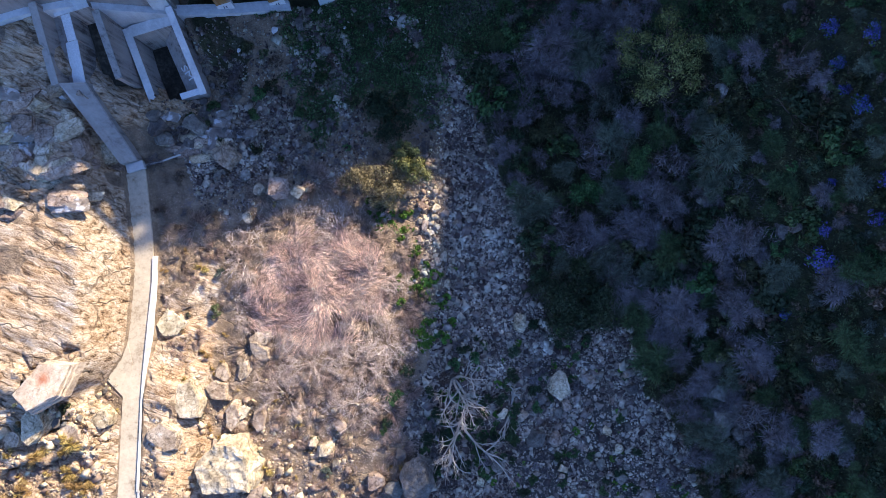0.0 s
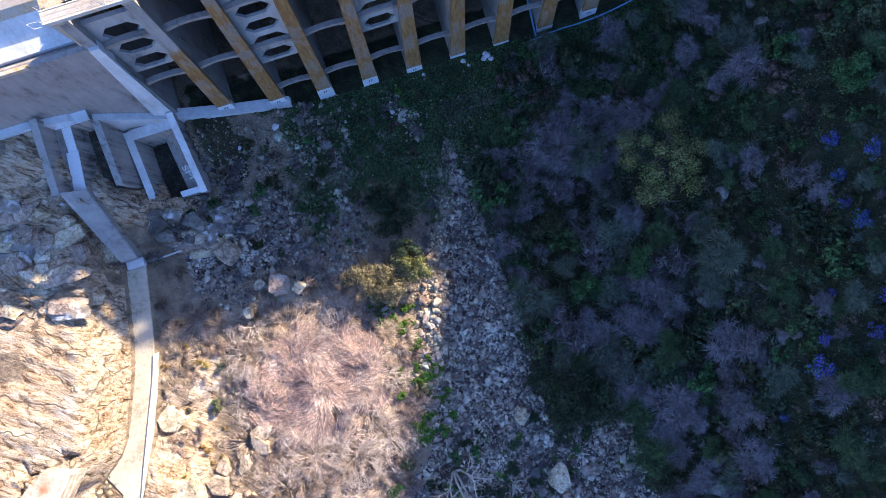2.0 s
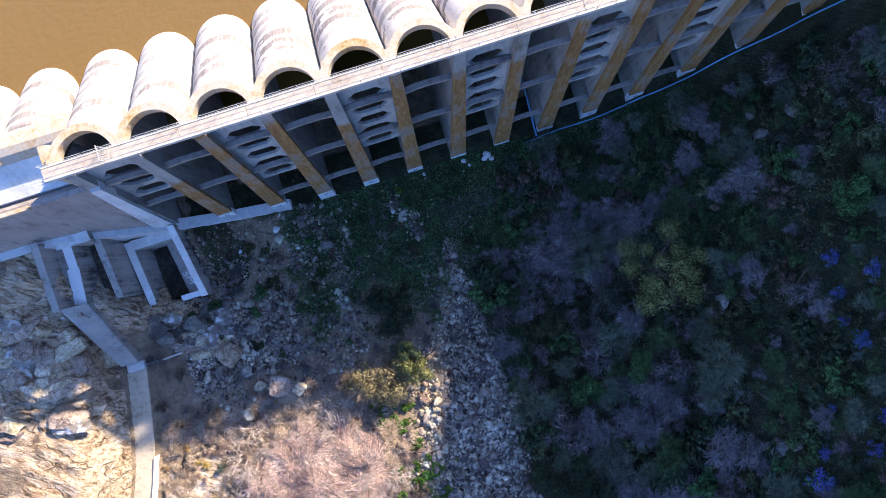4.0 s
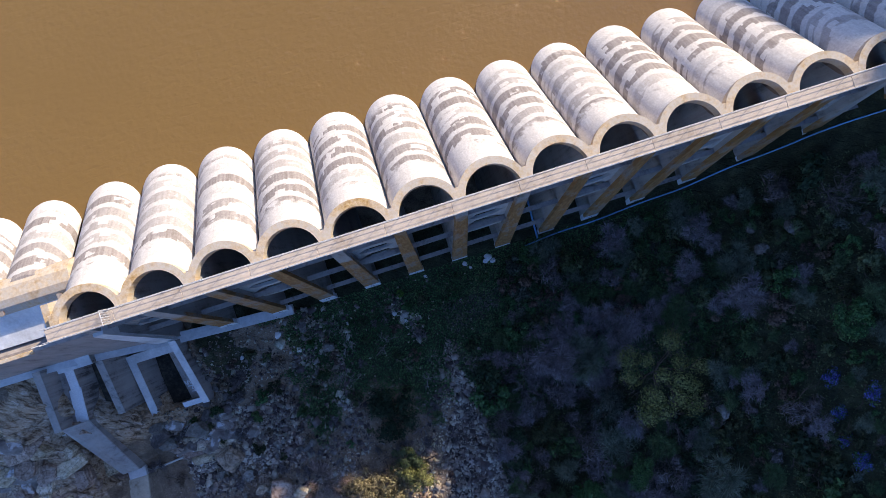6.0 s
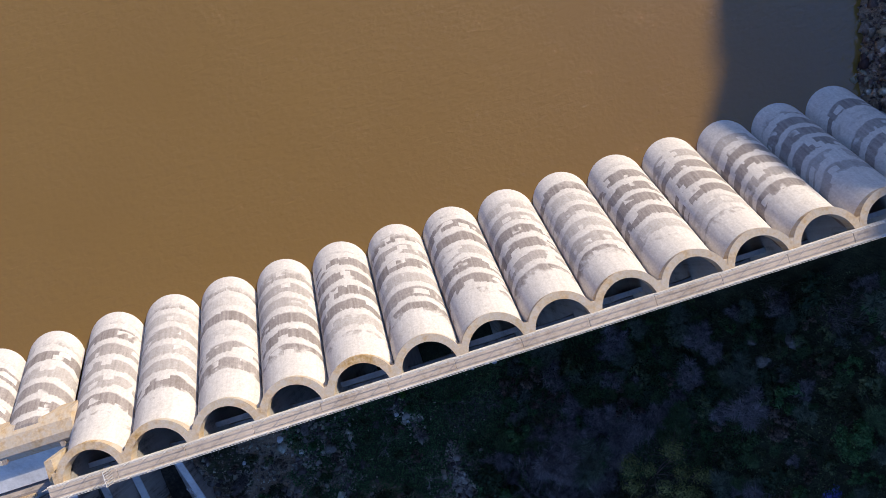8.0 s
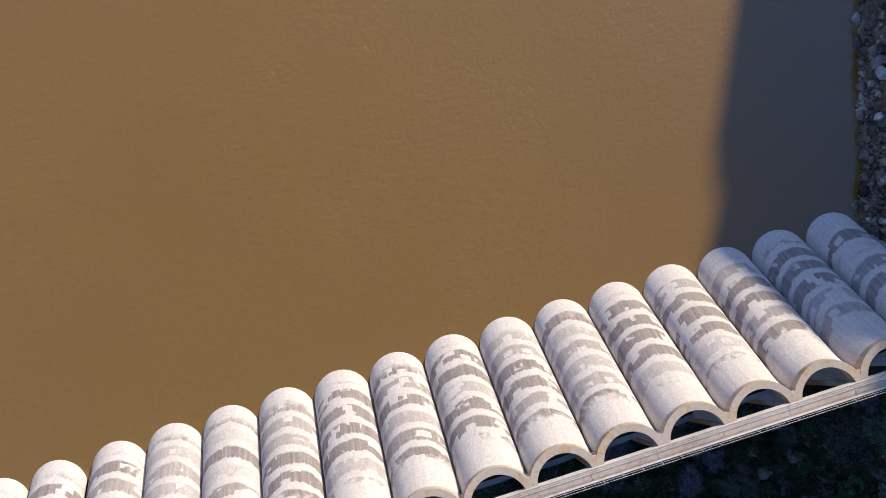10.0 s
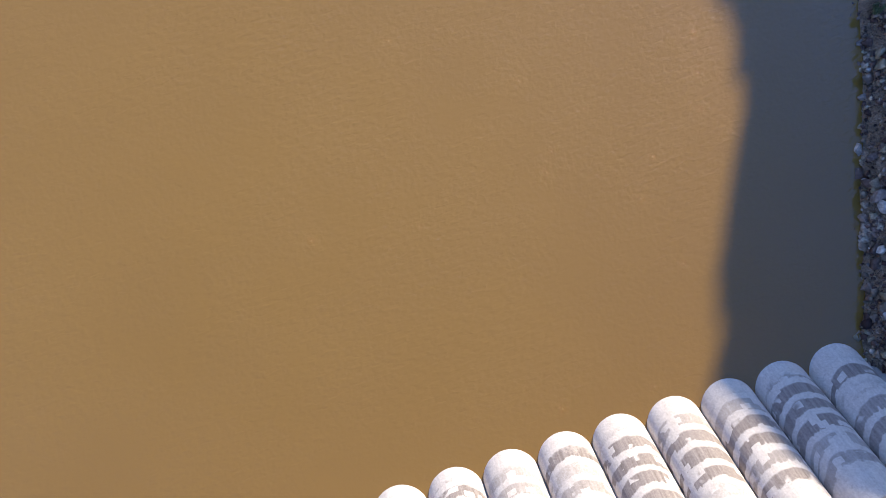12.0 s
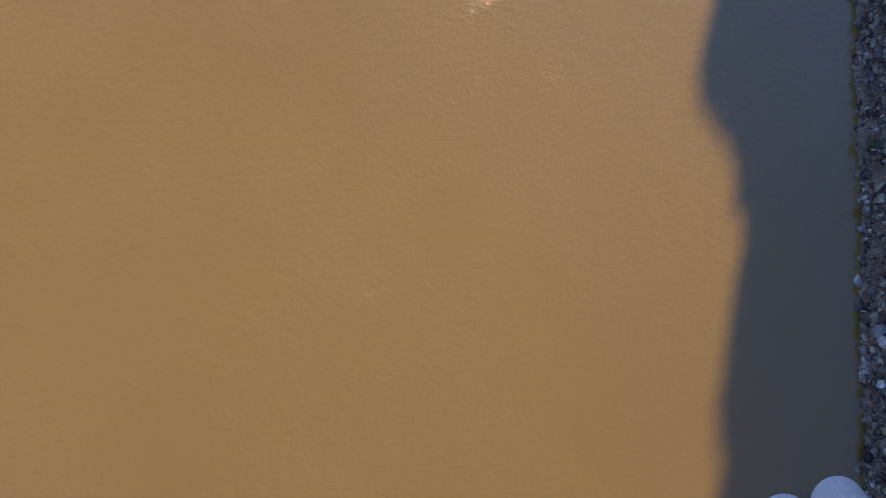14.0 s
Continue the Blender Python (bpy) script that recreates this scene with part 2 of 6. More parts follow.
def ground_mat():
    """One sheet: dry soil, bare bleached rock, grey gravel and green turf, by the zones kept on the mesh."""
    m, n, l, b = nodes_of("ground")
    co = position(n)
    zone = n.new("ShaderNodeAttribute")
    zone.attribute_name = "zone"
    z = n.new("ShaderNodeSeparateColor")
    l.new(zone.outputs["Color"], z.inputs[0])
    fine, mid = noise_node(n, l, co, 5.0, 7, 0.75), noise_node(n, l, co, 0.5, 5, 0.6)
    coarse = noise_node(n, l, co, 0.09, 4)
    f = step_node(n, l, math_node(n, l, "ADD", math_node(n, l, "MULTIPLY", fine, 0.5), math_node(n, l, "MULTIPLY", mid, 0.5)), 0.33, 0.67)
    soil = ramp_node(n, l, f, [(0, (0.075, 0.05, 0.034)), (0.5, (0.25, 0.18, 0.12)), (1, (0.45, 0.345, 0.24))])
    mp = n.new("ShaderNodeMapping")
    mp.vector_type = "TEXTURE"
    mp.inputs["Rotation"].default_value = (0, 0, radians(-40))
    mp.inputs["Scale"].default_value = (2.6, 0.5, 0.9)
    l.new(co, mp.inputs["Vector"])
    seam = noise_node(n, l, mp.outputs[0], 0.9, 7, 0.7, 0.6)
    rock = ramp_node(n, l, step_node(n, l, math_node(n, l, "ADD", math_node(n, l, "MULTIPLY", seam, 0.6), math_node(n, l, "ADD", math_node(n, l, "MULTIPLY", mid, 0.2), math_node(n, l, "MULTIPLY", fine, 0.2))), 0.39, 0.62),
                     [(0, (0.07, 0.047, 0.03)), (0.22, (0.27, 0.18, 0.11)), (0.45, (0.46, 0.345, 0.235)), (0.75, (0.60, 0.49, 0.37)), (1, (0.78, 0.71, 0.61))])
    tint = ramp_node(n, l, step_node(n, l, coarse, 0.4, 0.62), [(0, (1, 1, 1)), (1, (1.0, 0.86, 0.70))])
    rock = mix_node(n, l, 0.8, rock, tint, "MULTIPLY")
    joints = []
    for scale, dist in ((0.22, 0.7), (0.8, 0.6)):
        mj = n.new("ShaderNodeMapping")
        mj.vector_type = "TEXTURE"
        mj.inputs["Rotation"].default_value = (0, 0, radians(-40))
        mj.inputs["Scale"].default_value = (2.0, 0.7, 1.2)
        l.new(co, mj.inputs["Vector"])
        wv = n.new("ShaderNodeVectorMath")
        wv.operation = "MULTIPLY_ADD"
        nz = n.new("ShaderNodeTexNoise")
        nz.inputs["Scale"].default_value = scale * 2.0
        l.new(co, nz.inputs["Vector"])
        l.new(nz.outputs["Color"], wv.inputs[0])
        wv.inputs[1].default_value = (dist / scale, dist / scale, dist / scale)
        l.new(mj.outputs[0], wv.inputs[2])
        vo = n.new("ShaderNodeTexVoronoi")
        vo.feature = "DISTANCE_TO_EDGE"
        vo.inputs["Scale"].default_value = scale
        l.new(wv.outputs[0], vo.inputs["Vector"])
        joints.append(math_node(n, l, "MAXIMUM", step_node(n, l, vo.outputs["Distance"], 0.0, 0.05), step_node(n, l, noise_node(n, l, co, scale * 1.3, 3), 0.46, 0.54)))
    joint = math_node(n, l, "MINIMUM", joints[0], math_node(n, l, "ADD", math_node(n, l, "MULTIPLY", joints[1], 0.7), 0.3))
    rock = mix_node(n, l, math_node(n, l, "ADD", math_node(n, l, "MULTIPLY", joint, 0.8), 0.2), (0.075, 0.05, 0.032), rock)
    grav = ramp_node(n, l, f, [(0, (0.03, 0.026, 0.022)), (0.5, (0.075, 0.066, 0.056)), (1, (0.15, 0.135, 0.115))])
    turf = ramp_node(n, l, f, [(0, (0.014, 0.014, 0.009)), (0.5, (0.040, 0.042, 0.020)), (1, (0.095, 0.095, 0.048))])
    edge = math_node(n, l, "SUBTRACT", math_node(n, l, "MULTIPLY", mid, 0.6), 0.3)
    c = soil
    for ch, colr in ((2, turf), (1, grav), (0, rock)):
        c = mix_node(n, l, step_node(n, l, math_node(n, l, "ADD", z.outputs[ch], edge), 0.42, 0.58), c, colr)
    l.new(c, b.inputs["Base Color"])
    b.inputs["Roughness"].default_value = 0.92
    b.inputs["Specular IOR Level"].default_value = 0.2
    bump_node(n, l, math_node(n, l, "ADD", math_node(n, l, "MULTIPLY", fine, 0.4), math_node(n, l, "ADD", seam, math_node(n, l, "MULTIPLY", joint, 0.5))), b, 0.9, 0.35)
    return m


def plain_mat(name, c, rough=0.5, metal=0.0):
    m, n, l, b = nodes_of(name)
    f = noise_node(n, l, position(n), 5.0, 5, 0.6)
    l.new(ramp_node(n, l, step_node(n, l, f, 0.3, 0.7), [(0, tuple(0.75 * v for v in c)), (1, c)]), b.inputs["Base Color"])
    b.inputs["Roughness"].default_value, b.inputs["Metallic"].default_value = rough, metal
    return m


GROUND, WATER, ARCH = ground_mat(), water_mat(), arch_mat()
CONC = concrete_mat("old_concrete", (0.37, 0.335, 0.295), (0.14, 0.125, 0.11), 0.7)
CONC_DARK = concrete_mat("apron_concrete", (0.35, 0.295, 0.255), (0.15, 0.12, 0.10), 0.7)
CONC_RIM = concrete_mat("rim_concrete", (0.60, 0.52, 0.42), (0.42, 0.30, 0.16), 0.3, 0.33, ((0.30, 0.17, 0.06), (0.45, 0.28, 0.11), (0.54, 0.38, 0.20)), 0.35)
CONC_WALK = concrete_mat("walkway_concrete", (0.56, 0.445, 0.335), (0.33, 0.24, 0.16), 0.4)
CONC_KERB = concrete_mat("kerb_concrete", (0.68, 0.61, 0.51), (0.46, 0.37, 0.26), 0.3)
CONC_RUST = concrete_mat("rust_stained_concrete", (0.40, 0.36, 0.31), (0.2, 0.15, 0.1), 0.6, 0.42, soft=0.22, gate=39.0)
# grimy wall faces, also toned darker than their skylit tops
CONC_MID = concrete_mat("grimy_concrete", (0.45, 0.39, 0.335), (0.11, 0.09, 0.075), 1.1)
# streaked barrel insides, with the shade in there put into the colour
CONC_IN = concrete_mat("shaded_barrel_inside", (0.27, 0.18, 0.125), (0.075, 0.048, 0.033), 1.0)
PATH_CONC = concrete_mat("worn_path_concrete", (0.57, 0.475, 0.345), (0.27, 0.20, 0.125), 0.6)
PANEL_CONC = concrete_mat("panel_concrete", (0.45, 0.42, 0.375), (0.20, 0.18, 0.16), 0.6)
CONC_LIGHT = concrete_mat("pale_concrete", (0.70, 0.68, 0.64), (0.44, 0.41, 0.37), 0.4)
WHITE = plain_mat("white_paint", (0.72, 0.72, 0.70), 0.7)
STEEL = plain_mat("galvanised_steel", (0.62, 0.58, 0.52), 0.6, 0.15)
BLUE = plain_mat("blue_plastic", (0.16, 0.36, 0.60), 0.4)
DARK = plain_mat("dark_marking", (0.05, 0.06, 0.10), 0.8)


# ---- mesh helpers ----
def mesh_of(name, verts, faces, material, smooth=False):
    me = bpy.data.meshes.new(name)
    me.from_pydata([tuple(v) for v in verts], [], faces)
    me.materials.append(material)
    if smooth:
        me.polygons.foreach_set("use_smooth", [True] * len(me.polygons))
    me.update()
    return me


def part(name, bm, material, parent, label="", smooth=False):
    """Links a bmesh (or a mesh) as one mesh object under a thing or under a part."""
    if isinstance(bm, bmesh.types.BMesh):
        me = bpy.data.meshes.new(name)
        bmesh.ops.recalc_face_normals(bm, faces=bm.faces)
        bm.to_mesh(me)
        bm.free()
        me.materials.append(material)
        if smooth:
            me.polygons.foreach_set("use_smooth", [True] * len(me.polygons))
    else:
        me = bm
    ob = new(name, me)
    ob.parent = parent
    if label:
        tagged(ob, label)
    return ob


def thing(name, label, category, group="", kind="", at=(0, 0, 0)):
    ob = new(name)
    ob.location = at
    return tagged(ob, label, category, group, kind)


def prism(bm, ring_a, ring_b):
    """A closed solid between two rings of equal length."""
    a, b = [bm.verts.new(p) for p in ring_a], [bm.verts.new(p) for p in ring_b]
    k = len(a)
    for i in range(k):
        bm.faces.new((a[i], a[(i + 1) % k], b[(i + 1) % k], b[i]))
    bm.faces.new(a[::-1])
    bm.faces.new(b)
    return bm


def block(x0, x1, y0, y1, z0, z1, bevel=0.04, bm=None):
    bm = bm or bmesh.new()
    start = len(bm.edges)
    prism(bm, [(x0, y0, z0), (x1, y0, z0), (x1, y1, z0), (x0, y1, z0)], [(x0, y0, z1), (x1, y0, z1), (x1, y1, z1), (x0, y1, z1)])
    if bevel:
        bm.edges.ensure_lookup_table()
        bmesh.ops.bevel(bm, geom=list(bm.edges)[start:], offset=bevel, segments=1, affect="EDGES")
    return bm


def tube(bm, pts, radius, sides=6):
    """A pipe along points."""
    rings = []
    pts = [Vector(p) for p in pts]
    for i, p in enumerate(pts):
        d = (pts[min(i + 1, len(pts) - 1)] - pts[max(i - 1, 0)]).normalized()
        s = d.cross(Vector((0, 0, 1)) if abs(d.z) < 0.9 else Vector((1, 0, 0))).normalized()
        u = s.cross(d)
        rings.append([bm.verts.new(p + radius * (math.cos(a) * s + math.sin(a) * u)) for a in np.linspace(0, 2 * math.pi, sides, endpoint=False)])
    for a, b in zip(rings, rings[1:]):
        for i in range(sides):
            bm.faces.new((a[i], a[(i + 1) % sides], b[(i + 1) % sides], b[i]))
    bm.faces.new(rings[0][::-1])
    bm.faces.new(rings[-1])
    return bm


# ---- the lie of the land ----
CREST, WATER_Z, SPAN = 37.0, 23.5, 7.315


def lattice(ix, iy, seed):
    h = (ix * 374761393 + iy * 668265263 + seed * 982451653) & 0x7FFFFFFF
    h = ((h ^ (h >> 13)) * 1274126177) & 0x7FFFFFFF
    return ((h ^ (h >> 16)) & 0xFFFF) / 65535.0


def vnoise(x, y, seed=0):
    ix, iy = np.floor(x).astype(np.int64), np.floor(y).astype(np.int64)
    fx, fy = x - ix, y - iy
    fx, fy = fx * fx * (3 - 2 * fx), fy * fy * (3 - 2 * fy)
    a, b = lattice(ix, iy, seed), lattice(ix + 1, iy, seed)
    c, d = lattice(ix, iy + 1, seed), lattice(ix + 1, iy + 1, seed)
    return (a + (b - a) * fx) * (1 - fy) + (c + (d - c) * fx) * fy


def fbm(x, y, octaves=4, seed=0):
    s, a, t = 0.0, 0.5, 0.0
    for o in range(octaves):
        s, t = s + a * vnoise(x * 2 ** o + 17.3 * o, y * 2 ** o - 9.1 * o, seed + o), t + a
        a *= 0.5
    return s / t


def cells(x, y, seed=0):
    """Broken rock: for each place the height of its nearest block, and how near the joint is."""
    ix, iy = np.floor(x).astype(np.int64), np.floor(y).astype(np.int64)
    d1, d2, v = np.full(x.shape, 9.0), np.full(x.shape, 9.0), np.zeros(x.shape)
    for dx in (-1, 0, 1):
        for dy in (-1, 0, 1):
            cx, cy = ix + dx, iy + dy
            px, py = cx + lattice(cx, cy, seed), cy + lattice(cx, cy, seed + 7)
            d = np.hypot(x - px, y - py)
            near = d < d1
            d2 = np.where(near, d1, np.minimum(d2, d))
            tilt = (lattice(cx, cy, seed + 11) - 0.5) * (x - px) + (lattice(cx, cy, seed + 13) - 0.5) * (y - py)
            v = np.where(near, lattice(cx, cy, seed + 3) + 0.8 * tilt, v)
            d1 = np.where(near, d, d1)
    return v, d2 - d1


def smooth(v, lo, hi):
    t = np.clip((v - lo) / (hi - lo), 0, 1)
    return t * t * (3 - 2 * t)


def path_x(y):
    """The line of the old concrete path below the left bank."""
    return np.interp(y, [-140, -73, -58, -51, -41, -36, -25], [-98, -74.1, -69.2, -66.5, -62.5, -61.2, -59.2])


def path_z(y):
    return np.interp(y, [-140, -73, -58, -45, -25], [8.5, 6.5, 5.5, 4.7, 4.4])


def ridge_z(y):
    return 24.3 + 1.058 * (np.interp(y, [-60, 0, 32, 43, 51, 60, 77, 84, 91, 98, 109, 113, 117, 122, 128, 142, 200], [118, 107, 99, 92.4, 88, 85, 76.9, 75, 71.6, 68.7, 69.2, 70.3, 70.0, 66.6, 65.4, 64.0, 62]) - 22.6)


def land(x, y):
    """Height of the ground, and its zones (rock, gravel, turf)."""
    x, y = np.asarray(x, float), np.asarray(y, float)
    n1, n2, n3 = fbm(x / 22, y / 22, 4, 1), fbm(x / 5, y / 5, 4, 5), fbm(x / 1.3, y / 1.3, 3, 9)
    # valley floor, falling downstream
    h = 1.0 + 0.012 * (y + 60) + 1.6 * (n1 - 0.5) + 0.9 * (n2 - 0.5)
    h = h + 3.0 * smooth(-x, 26, 46) * smooth(y, -36, -14)
    h = h + 1.4 * smooth(-x, 22, 30) * (1 - smooth(-x, 48, 56)) * smooth(y, -58, -48) * (1 - smooth(y, -36, -28))
    wob = 5.0 * (fbm(x / 6, y / 6, 3, 41) - 0.5)
    c0 = np.interp(y, [-125, -100, -73, -62, -50, -39, -25, -12], [-26, -36, -29, -20, -16, -12, -7.5, -5.5]) + wob
    c1 = np.interp(y, [-125, -101, -92, -84, -78, -72.5, -70, -62, -55, -42, -36, -25, -12], [13, 12, 10.8, 8.8, 8.4, 8.0, -4, -7, -2.8, -4.3, -5, -5.3, -6]) + wob
    chan = smooth(x, c0 - 1.5, c0 + 1.5) * (1 - smooth(x, c1 - 1.5, c1 + 1.5))
    h = h - 0.7 * chan * smooth(-y, 20, 45)
    # right bank
    xr = np.interp(y, [-120, -65, -45, -15, 10], [15, 14, 15, 25, 27])
    rise = np.logaddexp(0, (x - xr) / 3.0) * 3.0
    h = h + 0.6 * rise + 2.6 * smooth(rise, 3, 20) * (n1 - 0.5) + 1.2 * smooth(rise, 2, 8) * (n2 - 0.5)
    # left bank: cliff behind the path, blocks and ledges
    px, pz = path_x(y), path_z(y)
    left = px - 1.6 - 4.2 * np.exp(-((y + 57.0) / 3.0) ** 2) - x
    v1, j1 = cells(x / 5.5 + 0.6 * n2, y / 4.0 + 0.5 * n2, 21)
    v2, j2 = cells(x / 1.9 + 0.4 * n3, y / 1.3, 33)
    top = np.interp(y, [-120, -75, -62, -52, -20, -9, 0], [7.5, 8.0, 9.0, 13.0, 13.4, 18.5, 20.5])
    cliff = smooth(left, -0.8, 4.2)
    # laminae dipping across the bank: saw-toothed steps at irregular places
    ac = 0.67 * x + 0.74 * y + 2.2 * (fbm(x / 7, y / 7, 3, 61) - 0.5) + 0.8 * (n2 - 0.5)
    s1 = np.mod(ac / 2.9, 1.0)
    s1 = np.minimum(s1 / 0.68, (1 - s1) / 0.32)
    bed = 0.30 * (s1 - 0.5) * smooth(vnoise(x / 5 + 3, y / 5, 71), 0.25, 0.75) + 0.55 * (fbm(x / 3.2, y / 3.2, 4, 63) - 0.5)
    calm = 0.12 + 0.75 * np.maximum(smooth(-y, 46, 52), smooth(y, -30, -24))
    hl = pz + (top - pz) * cliff + 0.10 * np.clip(left - 7, 0, 400) + cliff * calm * (2.6 * (v1 - 0.5) + 0.9 * (v2 - 0.5) - 1.5 * (1 - smooth(j1, 0, 0.10))) + cliff * bed
    rockl = smooth(left, -0.2, 0.5)
    # rock ledge between the path and the basin
    right = x - px - 1.7
    ledge = smooth(right, 0, 1.2) * (1 - smooth(right, 7, 13)) * smooth(-y, 34, 44)
    hr = 3.0 + 3.6 * smooth(-y, 50, 62) * (1 - smooth(right, 4, 12)) + ledge * (1.0 * (v1 - 0.5) + 0.35 * (v2 - 0.5) + 0.9 * bed)
    wl = smooth(right, -0.1, 0.6)
    base = h * smooth(right, 3, 14) + hr * (1 - smooth(right, 3, 14))
    onpath = pz - 0.25
    hh = np.where(left > 0, hl, np.where(right < 0, onpath, onpath * (1 - wl) + base * wl))
    hh = np.where(x > -46, base, hh)
    lower = np.interp(x, [-64, -58, -52, -46, -40], [15.5, 12.5, 6.5, 3.5, 3.0]) + 1.6 * (v1 - 0.5) + 0.7 * (v2 - 0.5)
    wx = smooth(-x, 40, 48) * smooth(y, -24, -16) * smooth(x, -66, -62)
    hh = hh * (1 - wx) + lower * wx
    toe_top = np.interp(x, [-96, -63, -57, -43, -38, -28.4, -22], [20.5, 20.0, 19.0, 10.6, 8.2, 4.8, 2.5]) - 0.8
    ws = smooth(y, -16, -8.5) * (1 - smooth(x, -30, -22)) * np.maximum(1 - smooth(x, -60, -58), smooth(x, -45, -43))
    hh = hh * (1 - ws) + (toe_top + 0.8 * (v2 - 0.5)) * ws
    pit = (x > -58.0) & (x < -44.9) & (y > -16.9) & (y < -6.5) & (x > -51.5 - 3.0 * (y > -14.2))
    hh = np.where(pit, np.minimum(hh, 1.4), hh)
    # rock shoulder under the chute
    xc, zc = np.interp(y, [-24.2, -14.5], [-59.4, -59.4]), np.interp(y, [-24.2, -14.5], [3.8, 12.4])
    wc = smooth(3.6 - np.abs(x - xc), 0, 1.2) * smooth(y, -25.0, -24.2) * (1 - smooth(y, -12.8, -12.2))
    hh = hh * (1 - wc) + (zc + 0.5 * (v2 - 0.5) * (np.abs(x - xc) > 1.6)) * wc
    # beyond x = 60 the right bank climbs to the ridge
    far = np.clip((x - 52) / 78, 0, 1)
    up = smooth(x, 50, 66)
    hill = 17 + (ridge_z(y) - 17) * far - 0.45 * np.clip(x - 130, 0, 400) + 6 * (n1 - 0.5) + 2.0 * (n2 - 0.5)
    down = hh * (1 - up) + hill * up
    # upstream side
    xs = 54.3 + 0.31 * y + 2.2 * (n2 - 0.5)
    slope = (ridge_z(y) - WATER_Z) / np.maximum(130 - xs, 30)
    ups = WATER_Z + np.where(x > xs, slope * (x - xs), 0.8 * (x - xs)) + smooth(x, xs, xs + 4) * (2.4 * (n2 - 0.5) + 0.8 * (v2 - 0.5))
    ups = np.where(x > 130, WATER_Z + slope * (130 - xs) - 0.45 * np.clip(x - 130, 0, 400) + 6 * (n1 - 0.5), ups)
    ups = np.maximum(ups, 4.0 + 2 * n1)
    ups = np.maximum(ups, WATER_Z - 12 + 0.5 * (-x - 150))
    ups = np.maximum(ups, WATER_Z - 12 + 0.25 * (y - 600))
    w = smooth(y, 2, 10)
    z = down * (1 - w) + ups * w
    z = np.minimum(z, 130 + 30 * n1)
    z = z + 0.22 * (n3 - 0.5)
    # zones
    rock = np.where(left > 0, rockl * (1 - smooth(n2, 0.60, 0.72) * 0.8), ledge * (1 - smooth(n2, 0.50, 0.60)))
    rock = np.where(x > -46, 0, rock)
    rock = np.maximum(rock, wx * 0.9)
    rock = np.where((y > 6) & (x > xs - 3), 0.0, rock)
    gravel = np.maximum(chan * smooth(-y, 30, 42), 0.40 * smooth(-x, 30, 36) * smooth(y, -36, -30) * (1 - rock)) * (1 - smooth(rise, 2, 6))
    gravel = np.maximum(gravel, 0.6 * chan * smooth(y, -42, -38) * (1 - smooth(y, -22, -14)))
    turf = smooth(y + 3 * wob, -34, -18) * smooth(x + 3.2 * wob, -34, -24) * (1 - smooth(y, -3, 0)) + smooth(rise, 1, 4) + (y < -12) * smooth(x, c1 - 1.5, c1 + 1)
    turf = np.clip(turf, 0, 1) * (1 - rock) * (1 - 0.3 * smooth(n2, 0.6, 0.7))
    turf = np.maximum(turf, 0.62 * smooth(y, -23, -17) * smooth(x, -44.5, -42) * (1 - smooth(y, -3, 0)) * smooth(n2, 0.36, 0.5))
    turf = np.where((y > 6) & (x > xs - 3), 0.30, turf)
    return z, rock, gravel, turf


def ground_z(x, y):
    return float(land(np.array([x]), np.array([y]))[0][0])


def spread(lo, hi, step, reach):
    """Grid lines: even from lo to hi, then wider and wider to the reach on both sides."""
    mid, out, s = list(np.arange(lo, hi + step / 2, step)), [], step
    while not out or out[-1] < reach:
        s *= 1.22
        out.append((out[-1] if out else 0) + s)
    return [lo - v for v in out[::-1]] + mid + [hi + v for v in out]


def build_ground():
    xs = np.array(spread(-98, -44, 0.32, 2600))
    xs = np.concatenate([xs[xs < -44], np.arange(-44, 78, 0.6), 78 + np.cumsum(0.6 * 1.17 ** np.arange(1, 42))])
    ys = np.concatenate([-(122 + np.cumsum(0.5 * 1.2 ** np.arange(1, 38)))[::-1], np.arange(-122, -2, 0.42), np.arange(-2, 110, 1.1), 110 + np.cumsum(1.1 * 1.2 ** np.arange(1, 33))])
    gx, gy = np.meshgrid(xs, ys)
    z, rock, gravel, turf = land(gx, gy)
    nx, ny = len(xs), len(ys)
    me = bpy.data.meshes.new("ground")
    co = np.stack([gx, gy, z], -1).reshape(-1, 3)
    i = np.arange(nx * ny).reshape(ny, nx)
    quads = np.stack([i[:-1, :-1], i[:-1, 1:], i[1:, 1:], i[1:, :-1]], -1).reshape(-1, 4)
    me.vertices.add(len(co))
    me.vertices.foreach_set("co", co.ravel())
    me.loops.add(quads.size)
    me.loops.foreach_set("vertex_index", quads.ravel())
    me.polygons.add(len(quads))
    me.polygons.foreach_set("loop_start", np.arange(0, quads.size, 4))
    me.polygons.foreach_set("use_smooth", np.ones(len(quads), bool))
    me.update(calc_edges=True)
    at = me.color_attributes.new("zone", "FLOAT_COLOR", "POINT")
    at.data.foreach_set("color", np.stack([rock, gravel, turf, np.ones_like(z)], -1).astype(np.float32).ravel())
    me.materials.append(GROUND)
    return tagged(new("ground", me), "rocky canyon floor and banks of soil, gravel and bleached rock", "ground", kind="structure")


build_ground()
lake = mesh_of("water", [(-2500, 3, WATER_Z), (140, 3, WATER_Z), (140, 2500, WATER_Z), (-2500, 2500, WATER_Z)], [(0, 1, 2, 3)], WATER)
tagged(new("water", lake), "muddy brown reservoir water with fine ripples", "water", kind="structure")


# ---- the dam ----
R_IN, R_TUBE, R_RIM, Y_MID, RUN = 3.08, 3.63, 3.86, -1.5, 1.045
